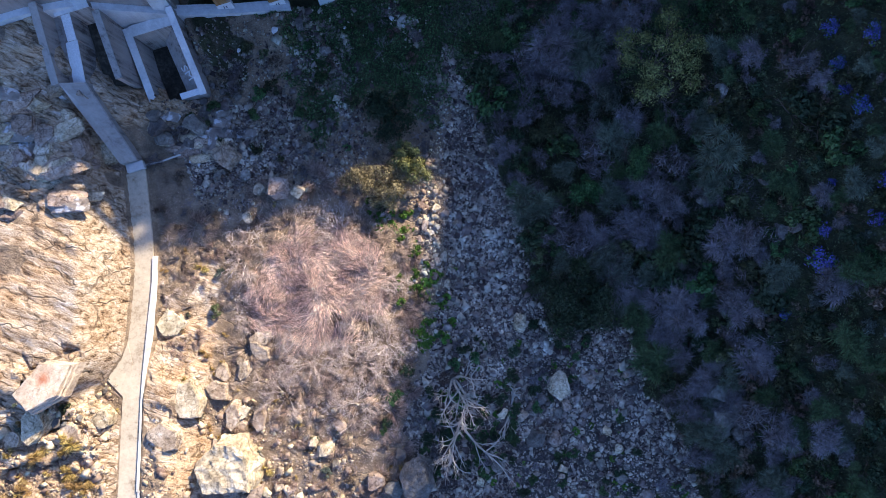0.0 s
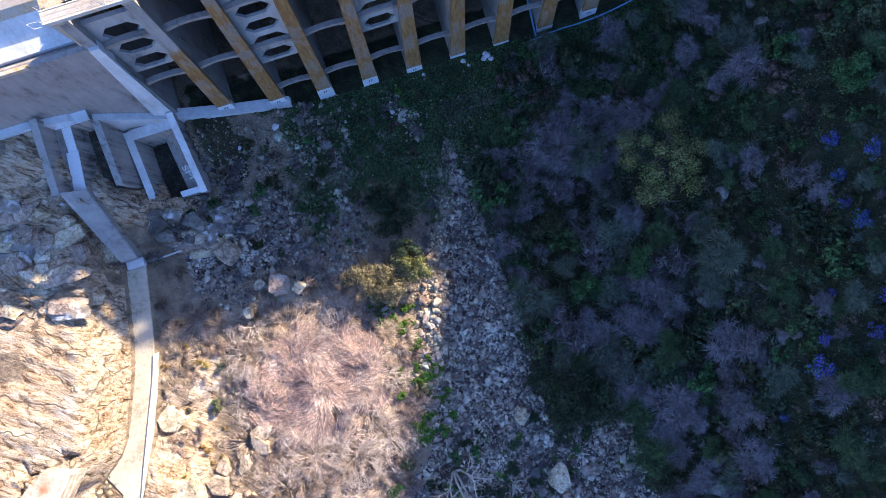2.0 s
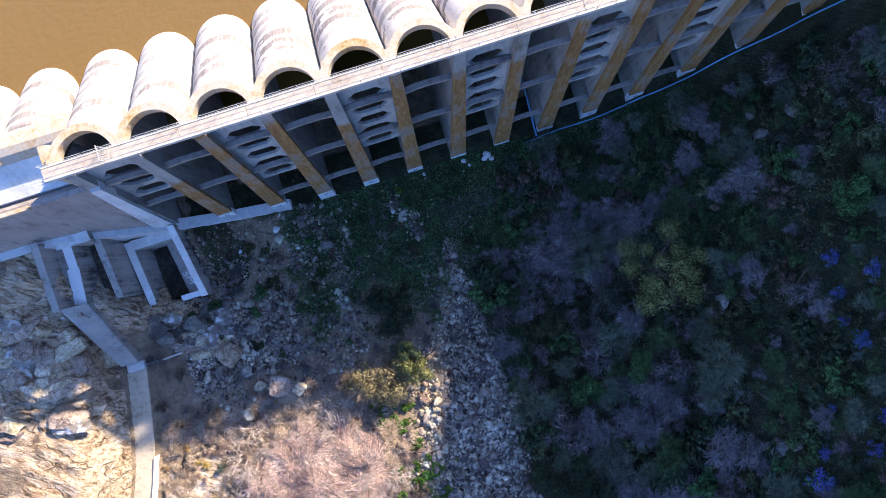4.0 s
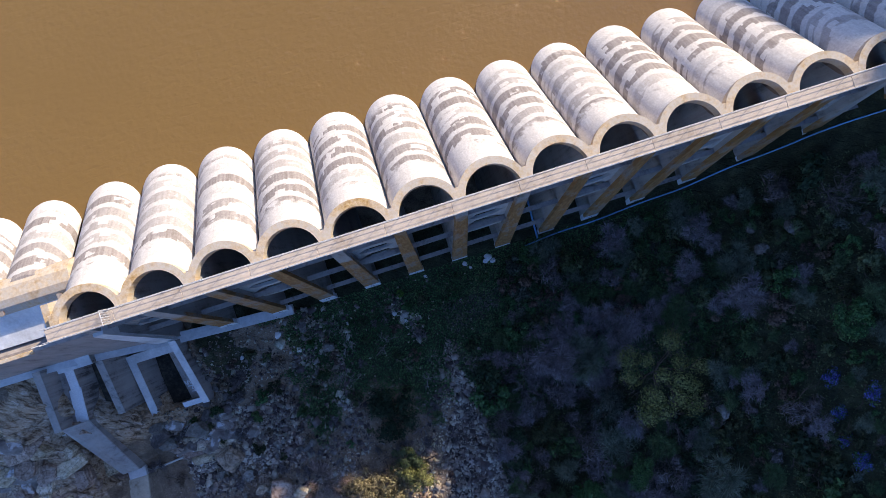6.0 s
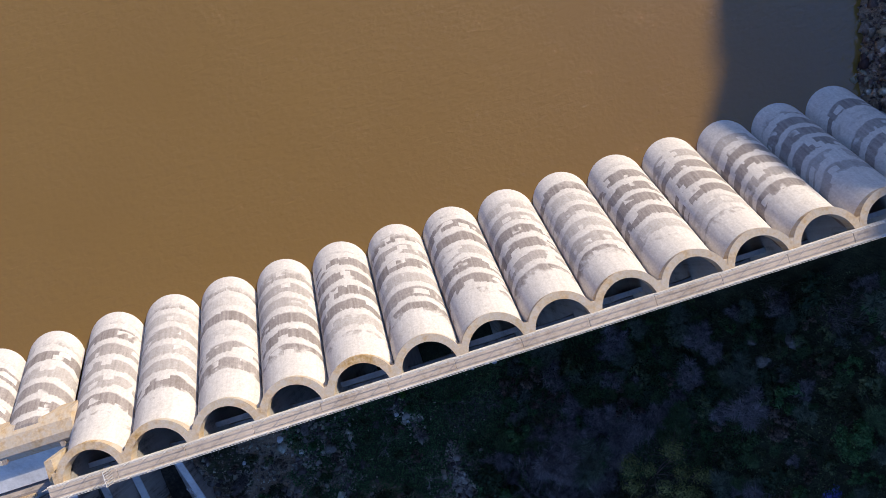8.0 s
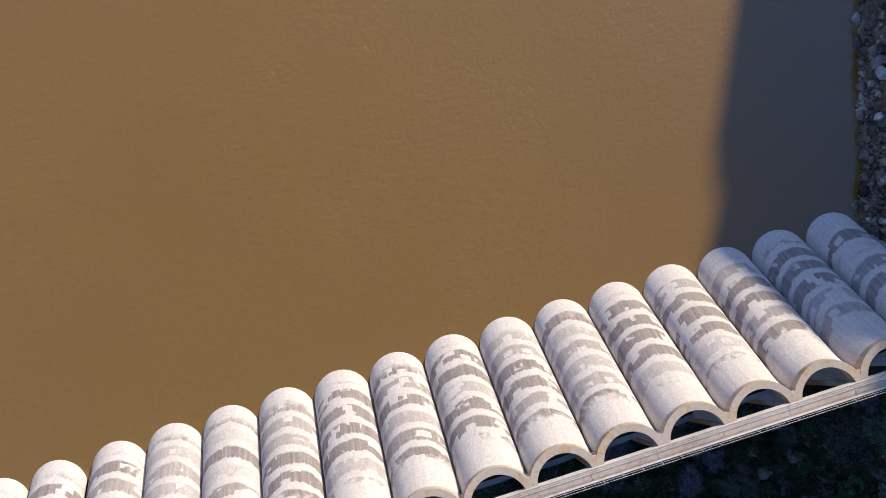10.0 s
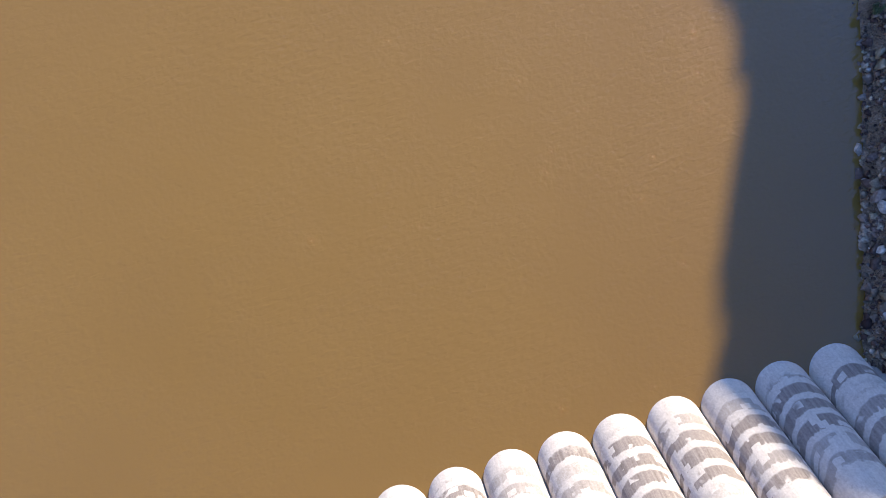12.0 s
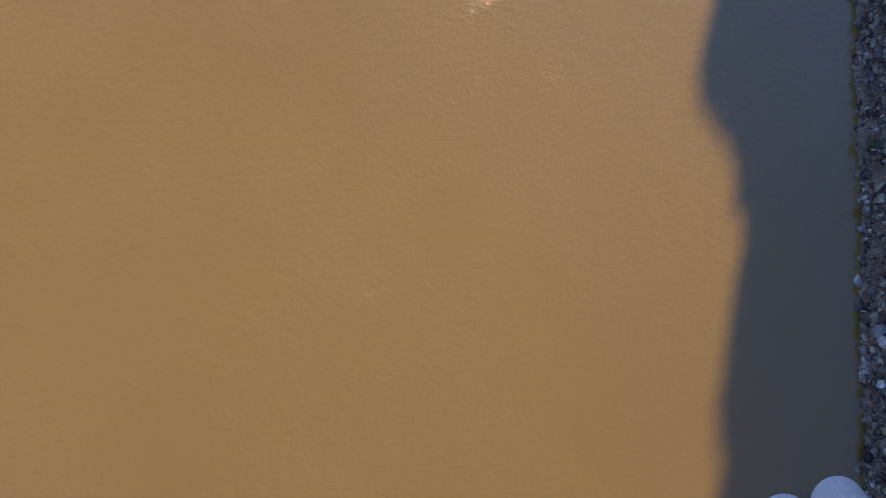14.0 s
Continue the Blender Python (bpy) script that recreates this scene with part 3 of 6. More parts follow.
K_FIRST, K_LAST = 2, 16               # buttresses at SPAN * (k - 8)


def bx(k):
    return SPAN * (k - 8)


def arch_mesh(top, rim):
    """One inclined barrel: a half-ring in plan that slides upstream as it goes down."""
    bm = bmesh.new()
    arcs = np.linspace(0, math.pi, 33)
    levels = list(np.linspace(top, 4, 18))
    rows = []
    for z in levels:
        c = Y_MID + RUN * (CREST - 1.0 - z) if z < CREST - 1.0 else Y_MID
        skew = -0.15 - 0.044 * (CREST - 1.0 - z)
        rows.append([[bm.verts.new((skew + r * math.cos(a), c + r * math.sin(a), z)) for a in arcs] for r in (R_TUBE, R_IN)])
    for (o0, i0), (o1, i1) in zip(rows, rows[1:]):
        for j in range(len(arcs) - 1):
            bm.faces.new((o0[j], o0[j + 1], o1[j + 1], o1[j]))
            # inner faces take the concrete with shade in its colour
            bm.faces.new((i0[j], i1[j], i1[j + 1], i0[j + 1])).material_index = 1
    for o, i in (rows[0], rows[-1]):
        for j in range(len(arcs) - 1):
            bm.faces.new((o[j], i[j], i[j + 1], o[j + 1]))
    for e in (0, -1):
        for (o0, i0), (o1, i1) in zip(rows, rows[1:]):
            bm.faces.new((o0[e], o1[e], i1[e], i0[e]))
    bmesh.ops.recalc_face_normals(bm, faces=bm.faces)
    me = bpy.data.meshes.new("arch")
    bm.to_mesh(me)
    bm.free()
    me.materials.append(ARCH)
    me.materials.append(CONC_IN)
    me.polygons.foreach_set("use_smooth", [True] * len(me.polygons))
    me.set_sharp_from_angle(angle=radians(40))
    return me


def rim_mesh():
    """The upright collar at the head of a barrel; it meets its neighbours over the buttresses."""
    bm = bmesh.new()
    half = SPAN / 2 - 0.004
    prof = [(CREST, 0), (CREST, 1), (CREST - 0.95, 1), (CREST - 1.25, 0.55), (CREST - 1.25, 0)]
    rows = []
    for a in np.linspace(0, math.pi, 41):
        row = []
        for z, w in prof:
            r = R_IN - 0.03 + (R_RIM - R_IN + 0.03) * w
            x, y = r * math.cos(a), Y_MID + r * math.sin(a)
            row.append(bm.verts.new((max(-half, min(half, x)) - 0.15, y, z)))
        rows.append(row)
    k = len(prof)
    for a, b in zip(rows, rows[1:]):
        for i in range(k):
            bm.faces.new((a[i], a[(i + 1) % k], b[(i + 1) % k], b[i]))
    bm.faces.new(rows[0])
    bm.faces.new(rows[-1][::-1])
    bmesh.ops.recalc_face_normals(bm, faces=bm.faces)
    me = bpy.data.meshes.new("rim")
    bm.to_mesh(me)
    bm.free()
    me.materials.append(CONC_RIM)
    return me


def face_y(z):
    """The downstream line of the buttresses."""
    return -2.0 - (34 - z) * 0.179


def lean(z):
    return -0.95 * (CREST - z) / CREST


def half_thick(z):
    return 0.55 + (CREST - z) * 0.018


dam = thing("dam", "long grey multiple-arch concrete dam with weathered barrels between rust-stained buttresses", "dam")
arch_data, rim_data = arch_mesh(CREST - 0.3, True), rim_mesh()
for k in range(K_FIRST, K_LAST):
    a = part("arch", arch_data, None, dam)
    a.location.x = bx(k) + SPAN / 2
    r = part("rim", rim_data, None, a, "pale stained collar of the arch")


def buttress_part(k, foot):
    bm = bmesh.new()
    zs = [36.2, 30, 24, 18, 12, 6, foot]
    def ring(s):
        down = [(bx(k) + lean(z) + s * half_thick(z), face_y(z) + 0.10, z) for z in zs]
        up = [(bx(k) + lean(z) + s * half_thick(z), min(Y_MID + 0.25 + RUN * (36.0 - z), 26), z) for z in zs[::-1]]
        return down + up
    prism(bm, ring(-1), ring(1))
    b = part("buttress", bm, CONC, dam)
    if k == K_FIRST:
        return b
    # the downstream edge, stained by rust over most of its height
    bm = bmesh.new()
    cut = 1.9 + foot
    rust = [zs[0], 30, 24, 18, 12, min(9, cut + 3), cut]
    def edge(s, y):
        return [(bx(k) + lean(z) + s * (half_thick(z) + 0.06), face_y(z) + y, z) for z in rust]
    prism(bm, edge(-1, -0.05) + edge(-1, 0.5)[::-1], edge(1, -0.05) + edge(1, 0.5)[::-1])
    part("buttress_edge", bm, CONC_RUST, b, "rust-orange stained sloping edge")
    bm = bmesh.new()
    zz = [cut, foot - 1.5]
    def base(s, y):
        return [(bx(k) + lean(z) + s * (half_thick(z) + 0.09), face_y(z) + y, z) for z in zz]
    prism(bm, base(-1, -0.12) + base(-1, 0.6)[::-1], base(1, -0.12) + base(1, 0.6)[::-1])
    w = part("painted_base", bm, WHITE, b, "white-painted foot with a worn number")
    # worn figures on the foot, as bars
    z = foot + 1.45
    for s in (-0.18, 0.18):
        bm = bmesh.new()
        x = bx(k) + lean(z) + s
        prism(bm, [(x - 0.07, face_y(z) - 0.16, z), (x + 0.07, face_y(z) - 0.16, z), (x + 0.07, face_y(z - 0.5) - 0.16, z - 0.5), (x - 0.07, face_y(z - 0.5) - 0.16, z - 0.5)],
              [(x - 0.07, face_y(z) - 0.05, z), (x + 0.07, face_y(z) - 0.05, z), (x + 0.07, face_y(z - 0.5) - 0.05, z - 0.5), (x - 0.07, face_y(z - 0.5) - 0.05, z - 0.5)])
        part("number_bar", bm, DARK, w)
    return b


def strut_part(k, z, y):
    """A slightly arched beam between buttress k and k + 1."""
    bm = bmesh.new()
    xs = np.linspace(bx(k) + half_thick(z) + lean(z) - 0.1, bx(k + 1) - half_thick(z) + lean(z) + 0.1, 9)
    mid, half = xs.mean(), (xs[-1] - xs[0]) / 2
    rise = [0.75 * (1 - ((x - mid) / half) ** 2) for x in xs]
    crown_ = [0.45 * (1 - ((x - mid) / half) ** 2) for x in xs]
    def ring(y0):
        return [(x, y0, z + c) for x, c in zip(xs, crown_)] + [(x, y0, z - 0.85 + r) for x, r in zip(xs[::-1], rise[::-1])]
    prism(bm, ring(y), ring(y + 0.65))
    return part("strut", bm, CONC_DARK, dam)


def panel_part(k, bottom):
    """A wall between two buttresses, pierced by a row of long six-sided openings."""
    bm = bmesh.new()
    cx = bx(k) + SPAN / 2
    step = 3.35
    tops = 31.3
    n = max(3, min(5, int((tops - bottom) / step)))
    def at(u, z, d):
        return (cx + lean(z) + u, face_y(z) + 1.2 + d, z)
    w = SPAN / 2 - 0.35
    loops = []
    for d in (0.0, 0.38):
        grid = []
        for r in range(n):
            zt = tops - r * step
            zb = zt - step
            zc = (zt + zb) / 2
            outer = [bm.verts.new(at(u, z, d)) for u, z in ((-w, zc), (-w, zt), (-1.15, zt), (1.15, zt), (w, zt), (w, zc), (w, zb), (1.15, zb), (-1.15, zb), (-w, zb))]
            hexa = [bm.verts.new(at(u, z, d)) for u, z in ((-2.3, zc), (-1.3, zc + 1.15), (1.3, zc + 1.15), (2.3, zc), (1.3, zc - 1.15), (-1.3, zc - 1.15))]
            o, h = outer, hexa
            for q in ((o[0], o[1], o[2], h[1], h[0]), (o[2], o[3], h[2], h[1]), (o[3], o[4], o[5], h[3], h[2]), (o[5], o[6], o[7], h[4], h[3]), (o[7], o[8], h[5], h[4]), (o[8], o[9], o[0], h[0], h[5])):
                bm.faces.new(q)
            grid.append((o, h))
        loops.append(grid)
    for (o0, h0), (o1, h1) in zip(*loops):
        for i in range(6):
            bm.faces.new((h0[i], h0[(i + 1) % 6], h1[(i + 1) % 6], h1[i]))
    a, b = loops[0][0][0], loops[1][0][0]
    for i in (1, 2, 3):
        bm.faces.new((a[i], a[i + 1], b[i + 1], b[i]))
    a, b = loops[0][-1][0], loops[1][-1][0]
    for i in (6, 7, 8):
        bm.faces.new((a[i], a[i + 1], b[i + 1], b[i]))
    bmesh.ops.remove_doubles(bm, verts=bm.verts, dist=0.001)
    part("pierced_wall", bm, PANEL_CONC, dam, "concrete wall with long six-sided openings")
    # solid head above the openings, up to the walkway
    bm = bmesh.new()
    def ring(u):
        return [at(u, tops, 0), at(u, 32.4, 0), at(u, 32.4, 0.55), at(u, tops, 0.55)]
    prism(bm, ring(-w), ring(w))
    part("wall_head", bm, PANEL_CONC, dam)


for k in range(K_FIRST, K_LAST + 1):
    foot = float(np.interp(bx(k), [-44, -37, -30, -22, -8, 8, 20, 30, 45, 60], [9, 7.5, 4.5, 3.0, 1.2, 0.3, 1.5, 3.5, 10, 20]))
    buttress_part(k, foot)
    if k < K_LAST:
        for z in (28.7, 19.5, 8.5):
            if z > foot + 4:
                strut_part(k, z, face_y(z) + 0.45)
        if k % 2 == 0:
            panel_part(k, foot + 9)

# walkway on the crest
W0, W1, WY0, WY1 = bx(2) - 1.2, bx(K_LAST) + 2, -2.42, -0.92
walkway = thing("walkway", "narrow concrete footbridge along the crest of the dam", "walkway")
x = W0
while x < W1:
    part("deck_slab", block(x + 0.01, min(x + SPAN, W1) - 0.01, WY0, WY1, CREST - 0.22, CREST + 0.03, 0.03), CONC_WALK, walkway)
    x += SPAN
for y in (WY0 - 0.03, WY1 - 0.13):
    part("edge_beam", block(W0, W1, y, y + 0.16, CREST - 0.5, CREST + 0.10, 0.03), CONC_KERB, walkway, "pale raised kerb")
for k in range(K_FIRST, K_LAST + 1):
    part("bearing", block(bx(k) - 0.5, bx(k) + 0.5, -2.3, 0.25, CREST - 1.2, CREST - 0.02, 0.05), CONC_RIM, walkway, "pier head under the deck")
railing = thing("railing", "thin galvanised pipe railing on both sides of the walkway", "railing")
for y in (WY0 + 0.05, WY1 - 0.05):
    for z in (0.55, 1.08):
        part("rail", tube(bmesh.new(), [(W0 + 0.1, y, CREST + z), (W1 - 0.1, y, CREST + z)], 0.024), STEEL, railing)
post_data = None
for y in (WY0 + 0.05, WY1 - 0.05):
    x = W0 + 0.2
    while x < W1:
        if post_data is None:
            p = part("post", tube(bmesh.new(), [(0, 0, 0), (0, 0, 1.1)], 0.03), STEEL, railing)
            post_data = p.data
        else:
            p = part("post", post_data, None, railing)
        p.location = (x, y, CREST)
        x += 2.12

part("end_loop", tube(bmesh.new(), [(W0, WY0 - 0.05, CREST - 0.1), (W0 - 0.95, WY0 - 0.05, CREST - 0.1), (W0 - 0.95, WY0 - 0.05, CREST + 1.1), (W0, WY0 - 0.05, CREST + 1.1)], 0.05), CONC_KERB, railing, "pale loop closing the end of the railing")
walk_gate = thing("gate", "small pale metal gate across the walkway", "gate")
part("gate_frame", tube(bmesh.new(), [(-38.2, WY0, CREST + 0.03), (-38.2, WY0, CREST + 1.7), (-38.2, WY1, CREST + 1.7), (-38.2, WY1, CREST + 0.03)], 0.05), STEEL, walk_gate)
for y in np.linspace(WY0 + 0.25, WY1 - 0.25, 5):
    part("bar", tube(bmesh.new(), [(-38.2, y, CREST + 0.12), (-38.2, y, CREST + 1.66)], 0.025), STEEL, walk_gate)

# spillway section beyond the end of the walkway
spillway = thing("spillway", "low overflow section with pale crest and dark sloping apron", "spillway")
low_data = arch_mesh(32.6, False)
for k in range(K_FIRST - 6, K_FIRST):
    a = part("arch", low_data, None, spillway)
    a.location = (bx(k) + SPAN / 2 - 0.7, 0.05, 0)
X_L, X_R = -96.0, bx(2) - 1.0
def profile(points, x0, x1, material, name, label=""):
    bm = bmesh.new()
    prism(bm, [(x0, y, z) for y, z in points], [(x1, y, z) for y, z in points])
    return part(name, bm, material, spillway, label)
profile([(6.4, 30.4), (5.9, 32.2), (5.0, 32.95), (3.7, 33.1), (2.9, 32.8), (2.2, 32.0), (2.2, 30.4)], X_L, X_R + 1.6, CONC_RIM, "crest", "pale stained rounded crest")
profile([(2.25, 32.0), (1.4, 31.2), (0.2, 30.3), (-1.2, 29.9), (-1.2, 28.6), (2.25, 28.6)], X_L, X_R, CONC_LIGHT, "overflow_face", "whitewashed curved overflow face")
profile([(-1.2, 29.2), (-2.0, 29.95), (-2.55, 29.8), (-6.9, 6.0), (-5.0, 6.0), (-1.2, 27.0)], X_L, X_R, CONC_DARK, "apron", "dark sloping concrete apron")
# added pale ledge: sunlit top of the apron, cut off where shadow begins
part("sunlit_strip", block(-96, -51.7, -2.78, -2.3, 29.6, 30.22, 0.05), CONC_RIM, spillway, "thin pale ledge added for the sunlit strip at the apron head")
bm = bmesh.new()
def strip(z, x0, x1):
    y = face_y(z) - 0.32
    return [(x0, y, z), (x1, y, z), (x1, y + 1.2, z), (x0, y + 1.2, z)]
prism(bm, strip(30.1, -44.5, -43.3), strip(9.0, -46.7, -44.0))
part("apron_edge", bm, CONC_LIGHT, spillway, "pale edge wall of the apron")
profile([(1.6, 36.2), (-1.6, 36.2), (-2.2, 29.0), (2.4, 29.0)], X_R - 0.35, X_R + 0.45, CONC_RIM, "end_pier", "pale end pier of the arches")
# the crest line runs a little out of square
for ob in (dam, walkway, railing, walk_gate, spillway):
    ob.rotation_euler.z, ob.location.y = 0.0062, -0.09


# ---- toe wall, outlet works and path ----
toe = thing("toe_wall", "whitish concrete toe wall along the foot of the apron", "wall")
TOE_X, TOE_Z = [-96, -63, -56, -43, -38, -28.4], [20.5, 20.0, 19.6, 10.6, 8.2, 4.8]


def toe_ring(x, w, drop):
    z = float(np.interp(x, TOE_X, TOE_Z))
    y = face_y(z) - 0.1
    return [(x, y - w, z), (x, y + 0.5, z + 0.02), (x, y + 0.5, z - drop), (x, y - w - 0.3, z - drop)]


cuts = [-96, -80, -70, -60, -55, -49, -43, -36, -28.4]
for a, b in zip(cuts, cuts[1:]):
    part("wall_section", prism(bmesh.new(), toe_ring(a, 1.1, 7), toe_ring(b - 0.01, 1.1, 7)), CONC_LIGHT, toe)

# very dark mottled brown for the floors of slot and pit
PIT_DARK = rough_mat("dark_pit_floor", [(0, (0.018, 0.016, 0.012)), (0.5, (0.042, 0.036, 0.026)), (1, (0.10, 0.085, 0.062))], 2.0, 0.5, 0.9, 0.8, 0.1)
outlet = thing("outlet_works", "ruined concrete outlet works of parallel walls below the apron", "outlet works")


def long_wall(name, x0, x1, y0, y1, z0, z1, base, material, label="", x_shift=0.0, cap=None):
    """A wall running downstream, whose top may slope; cap: a thin pale layer for its skylit top."""
    bm = bmesh.new()
    prism(bm, [(x0, y0, base), (x1, y0, base), (x1, y0, z0), (x0, y0, z0)],
          [(x0 + x_shift, y1, base), (x1 + x_shift, y1, base), (x1 + x_shift, y1, z1), (x0 + x_shift, y1, z1)])
    bmesh.ops.bevel(bm, geom=list(bm.edges), offset=0.05, segments=1, affect="EDGES")
    wall = part(name, bm, material, outlet, label)
    # thin added layer: the skylight on the wall top is put into its colour
    if cap:
        bm = bmesh.new()
        prism(bm, [(x0 - 0.06, y0, z0 + 0.01), (x1 + 0.06, y0, z0 + 0.01), (x1 + 0.06, y0, z0 + 0.14), (x0 - 0.06, y0, z0 + 0.14)],
              [(x0 - 0.06 + x_shift, y1 - 0.05, z1 + 0.01), (x1 + 0.06 + x_shift, y1 - 0.05, z1 + 0.01), (x1 + 0.06 + x_shift, y1 - 0.05, z1 + 0.14), (x0 - 0.06 + x_shift, y1 - 0.05, z1 + 0.14)])
        part("skylit_cap", bm, cap, wall, "thin pale cap with skylight in its colour")
    return wall


long_wall("floor_block", -57.8, -56.6, -5.2, -14.6, 17.6, 13.1, 5, CONC_DARK, "", -2.9)
long_wall("side_wall", -58.7, -57.8, -5.2, -14.0, 20.9, 15.9, 5, CONC_MID, "low weathered parapet sloping downstream", -2.9, CONC)
long_wall("side_wall", -56.6, -55.5, -6.3, -9.0, 17.9, 16.25, 5, CONC_MID, "flat-topped wall with a whitewashed top", -0.9, WHITE)
long_wall("side_wall", -58.0, -56.45, -9.0, -14.3, 15.95, 13.1, 5, CONC_MID, "lower step of the whitewashed wall", -2.1, WHITE)
long_wall("cross_wall", -57.2, -52.6, -4.7, -6.3, 18.6, 18.2, 5, CONC_MID, "", 0, CONC_LIGHT)
long_wall("slot_floor", -55.5, -52.9, -6.3, -14.0, 13.8, 9.9, 3, PIT_DARK, "dark floor of the slot", -1.7)
long_wall("slot_wall", -52.9, -52.0, -6.3, -14.4, 16.9, 12.85, 2, CONC_MID, "grimy upright wall stepping downstream", -1.35, CONC)
long_wall("sill", -52.0, -51.0, -7.0, -16.9, 11.0, 6.9, 1, CONC_MID, "pale sloping sill at the foot of the wall", -0.9, CONC_LIGHT)
long_wall("pit_head", -51.0, -44.6, -6.9, -8.2, 11.2, 10.6, 1, CONC_MID, "", 0, CONC_LIGHT)
long_wall("pit_wall", -44.6, -43.7, -6.7, -17.4, 12.8, 5.4, 1, CONC_MID, "sloping wall of the pit", -1.0, CONC_LIGHT)
long_wall("pit_end", -48.6, -45.5, -16.4, -17.2, 5.6, 5.3, 1, CONC_MID, "", 0, WHITE)
long_wall("pit_floor", -51.4, -45.2, -8.2, -16.4, 4.6, 2.8, 0, PIT_DARK)
# chute down to the path
bm = prism(bmesh.new(), [(-60.7, -13.9, 16.0), (-58.3, -13.9, 13.6), (-58.3, -13.9, 11.6), (-60.7, -13.9, 11.6)],
           [(-60.5, -24.2, 6.0), (-58.1, -24.2, 5.6), (-58.1, -24.2, 2.8), (-60.5, -24.2, 2.8)])
chute = part("chute", bm, PANEL_CONC, outlet, "smooth grey concrete chute down to the path")
bm = prism(bmesh.new(), [(-58.3, -13.9, 13.7), (-58.1, -13.9, 13.7), (-57.7, -13.9, 10.8), (-58.3, -13.9, 10.8)],
           [(-58.1, -24.2, 5.7), (-57.9, -24.2, 5.7), (-57.7, -24.2, 2.6), (-58.1, -24.2, 2.6)])
part("chute_kerb", bm, CONC, chute)
part("chute_foot", block(-60.4, -57.6, -25.6, -24.2, 0.5, 4.9, 0.1), CONC_LIGHT, chute)
long_wall("rock_facing", -66.0, -61.8, -13.2, -15.0, 14.6, 13.6, 4, CONC_LIGHT, "pale sprayed concrete on the rock")
part("outlet_pipe", tube(bmesh.new(), [(-57.7, -25.0, 4.3), (-55.0, -25.1, 4.0), (-52.0, -24.9, 3.7)], 0.16, 8), STEEL, outlet, "thin pipe out of the chute foot")
# leaning slab in the pit, with two scrawled letters
bm = prism(bmesh.new(), [(-44.8, -8.2, 10.6), (-45.4, -16.4, 5.2), (-48.1, -16.4, 3.4), (-48.3, -8.2, 6.0)], [(-44.8, -8.2, 9.9), (-45.4, -16.4, 4.6), (-48.1, -16.4, 2.8), (-48.3, -8.2, 5.4)])
slab = part("leaning_slab", bm, CONC_MID, outlet, "leaning concrete slab with a white scrawl")
txt = bpy.data.curves.new("scrawl", "FONT")
txt.body, txt.size, txt.extrude = "SM", 1.9, 0.02
e1 = Vector((-45.2, -16.4, 5.2)) - Vector((-45.2, -8.2, 9.6))
e2 = Vector((-47.9, -16.4, 3.4)) - Vector((-45.2, -16.4, 5.2))
along = (e1.normalized() - 0.25 * e2.normalized()).normalized()
out = e2.cross(e1).normalized()
out = out if out.z > 0 else -out
upw = out.cross(along)
start = Vector((-44.9, -8.2, 10.0)) + e1 * 0.56 + e2 * 0.6 + out * 0.75
scrawl = new("scrawl", txt)
scrawl.matrix_world = Matrix(((along.x, upw.x, out.x, start.x), (along.y, upw.y, out.y, start.y), (along.z, upw.z, out.z, start.z), (0, 0, 0, 1)))
txt.materials.append(WHITE)
scrawl.parent = outlet
tagged(scrawl, "white painted scrawl")

footpath = thing("footpath", "old worn concrete path with a low whitewashed edge wall", "path")
y = -25.62
while y > -118:
    y2 = y - 3.4
    w = 1.55 if y > -70 else 1.8
    x0, x1, z0, z1 = float(path_x(y)), float(path_x(y2)), float(path_z(y)), float(path_z(y2))
    bm = prism(bmesh.new(), [(x0 - w, y, z0 - 0.9), (x0 + w, y, z0 - 0.9), (x0 + w, y, z0), (x0 - w, y, z0)],
               [(x1 - w, y2 + 0.02, z1 - 0.9), (x1 + w, y2 + 0.02, z1 - 0.9), (x1 + w, y2 + 0.02, z1), (x1 - w, y2 + 0.02, z1)])
    part("path_slab", bm, PATH_CONC, footpath)
    if y < -38:
        a, b = x0 + w, x1 + w
        bm = prism(bmesh.new(), [(a, y, z0 - 1.6), (a + 0.45, y, z0 - 1.6), (a + 0.35, y, z0 + 0.35), (a + 0.05, y, z0 + 0.35)],
                   [(b, y2 + 0.02, z1 - 1.6), (b + 0.45, y2 + 0.02, z1 - 1.6), (b + 0.35, y2 + 0.02, z1 + 0.35), (b + 0.05, y2 + 0.02, z1 + 0.35)])
        part("edge_wall", bm, CONC_LIGHT, footpath, "whitewashed edge wall")
    y = y2
bm = prism(bmesh.new(), [(-72.6, -55.6, 4.6), (-70.6, -59.5, 4.6), (-68.2, -54.6, 4.6), (-68.0, -50.8, 4.6)], [(-72.6, -55.6, 5.42), (-70.6, -59.5, 5.55), (-68.2, -54.6, 5.33), (-68.0, -50.8, 5.12)])
part("path_landing", bm, PATH_CONC, footpath, "widened landing beside the path")

PIPE_Y, PIPE_Z = [-8.9, -8.1, -7.3, -6.4, -5.6, -5.3, -4.9], [1.5, 2.4, 4.5, 9.0, 15.5, 17.8, 19.5]
hose = thing("blue_pipe", "thin blue pipe laid along the toe of the dam", "pipe")
pts = []
for x in np.linspace(9.5, 62, 44):
    y = float(np.interp(x, [9, 27, 36, 43, 50, 56, 63], PIPE_Y)) + 0.1 * math.sin(x * 0.5)
    pts.append((x, y, max(ground_z(x, y) + 0.2, float(np.interp(x, [9, 27, 36, 43, 50, 56, 63], PIPE_Z)))))
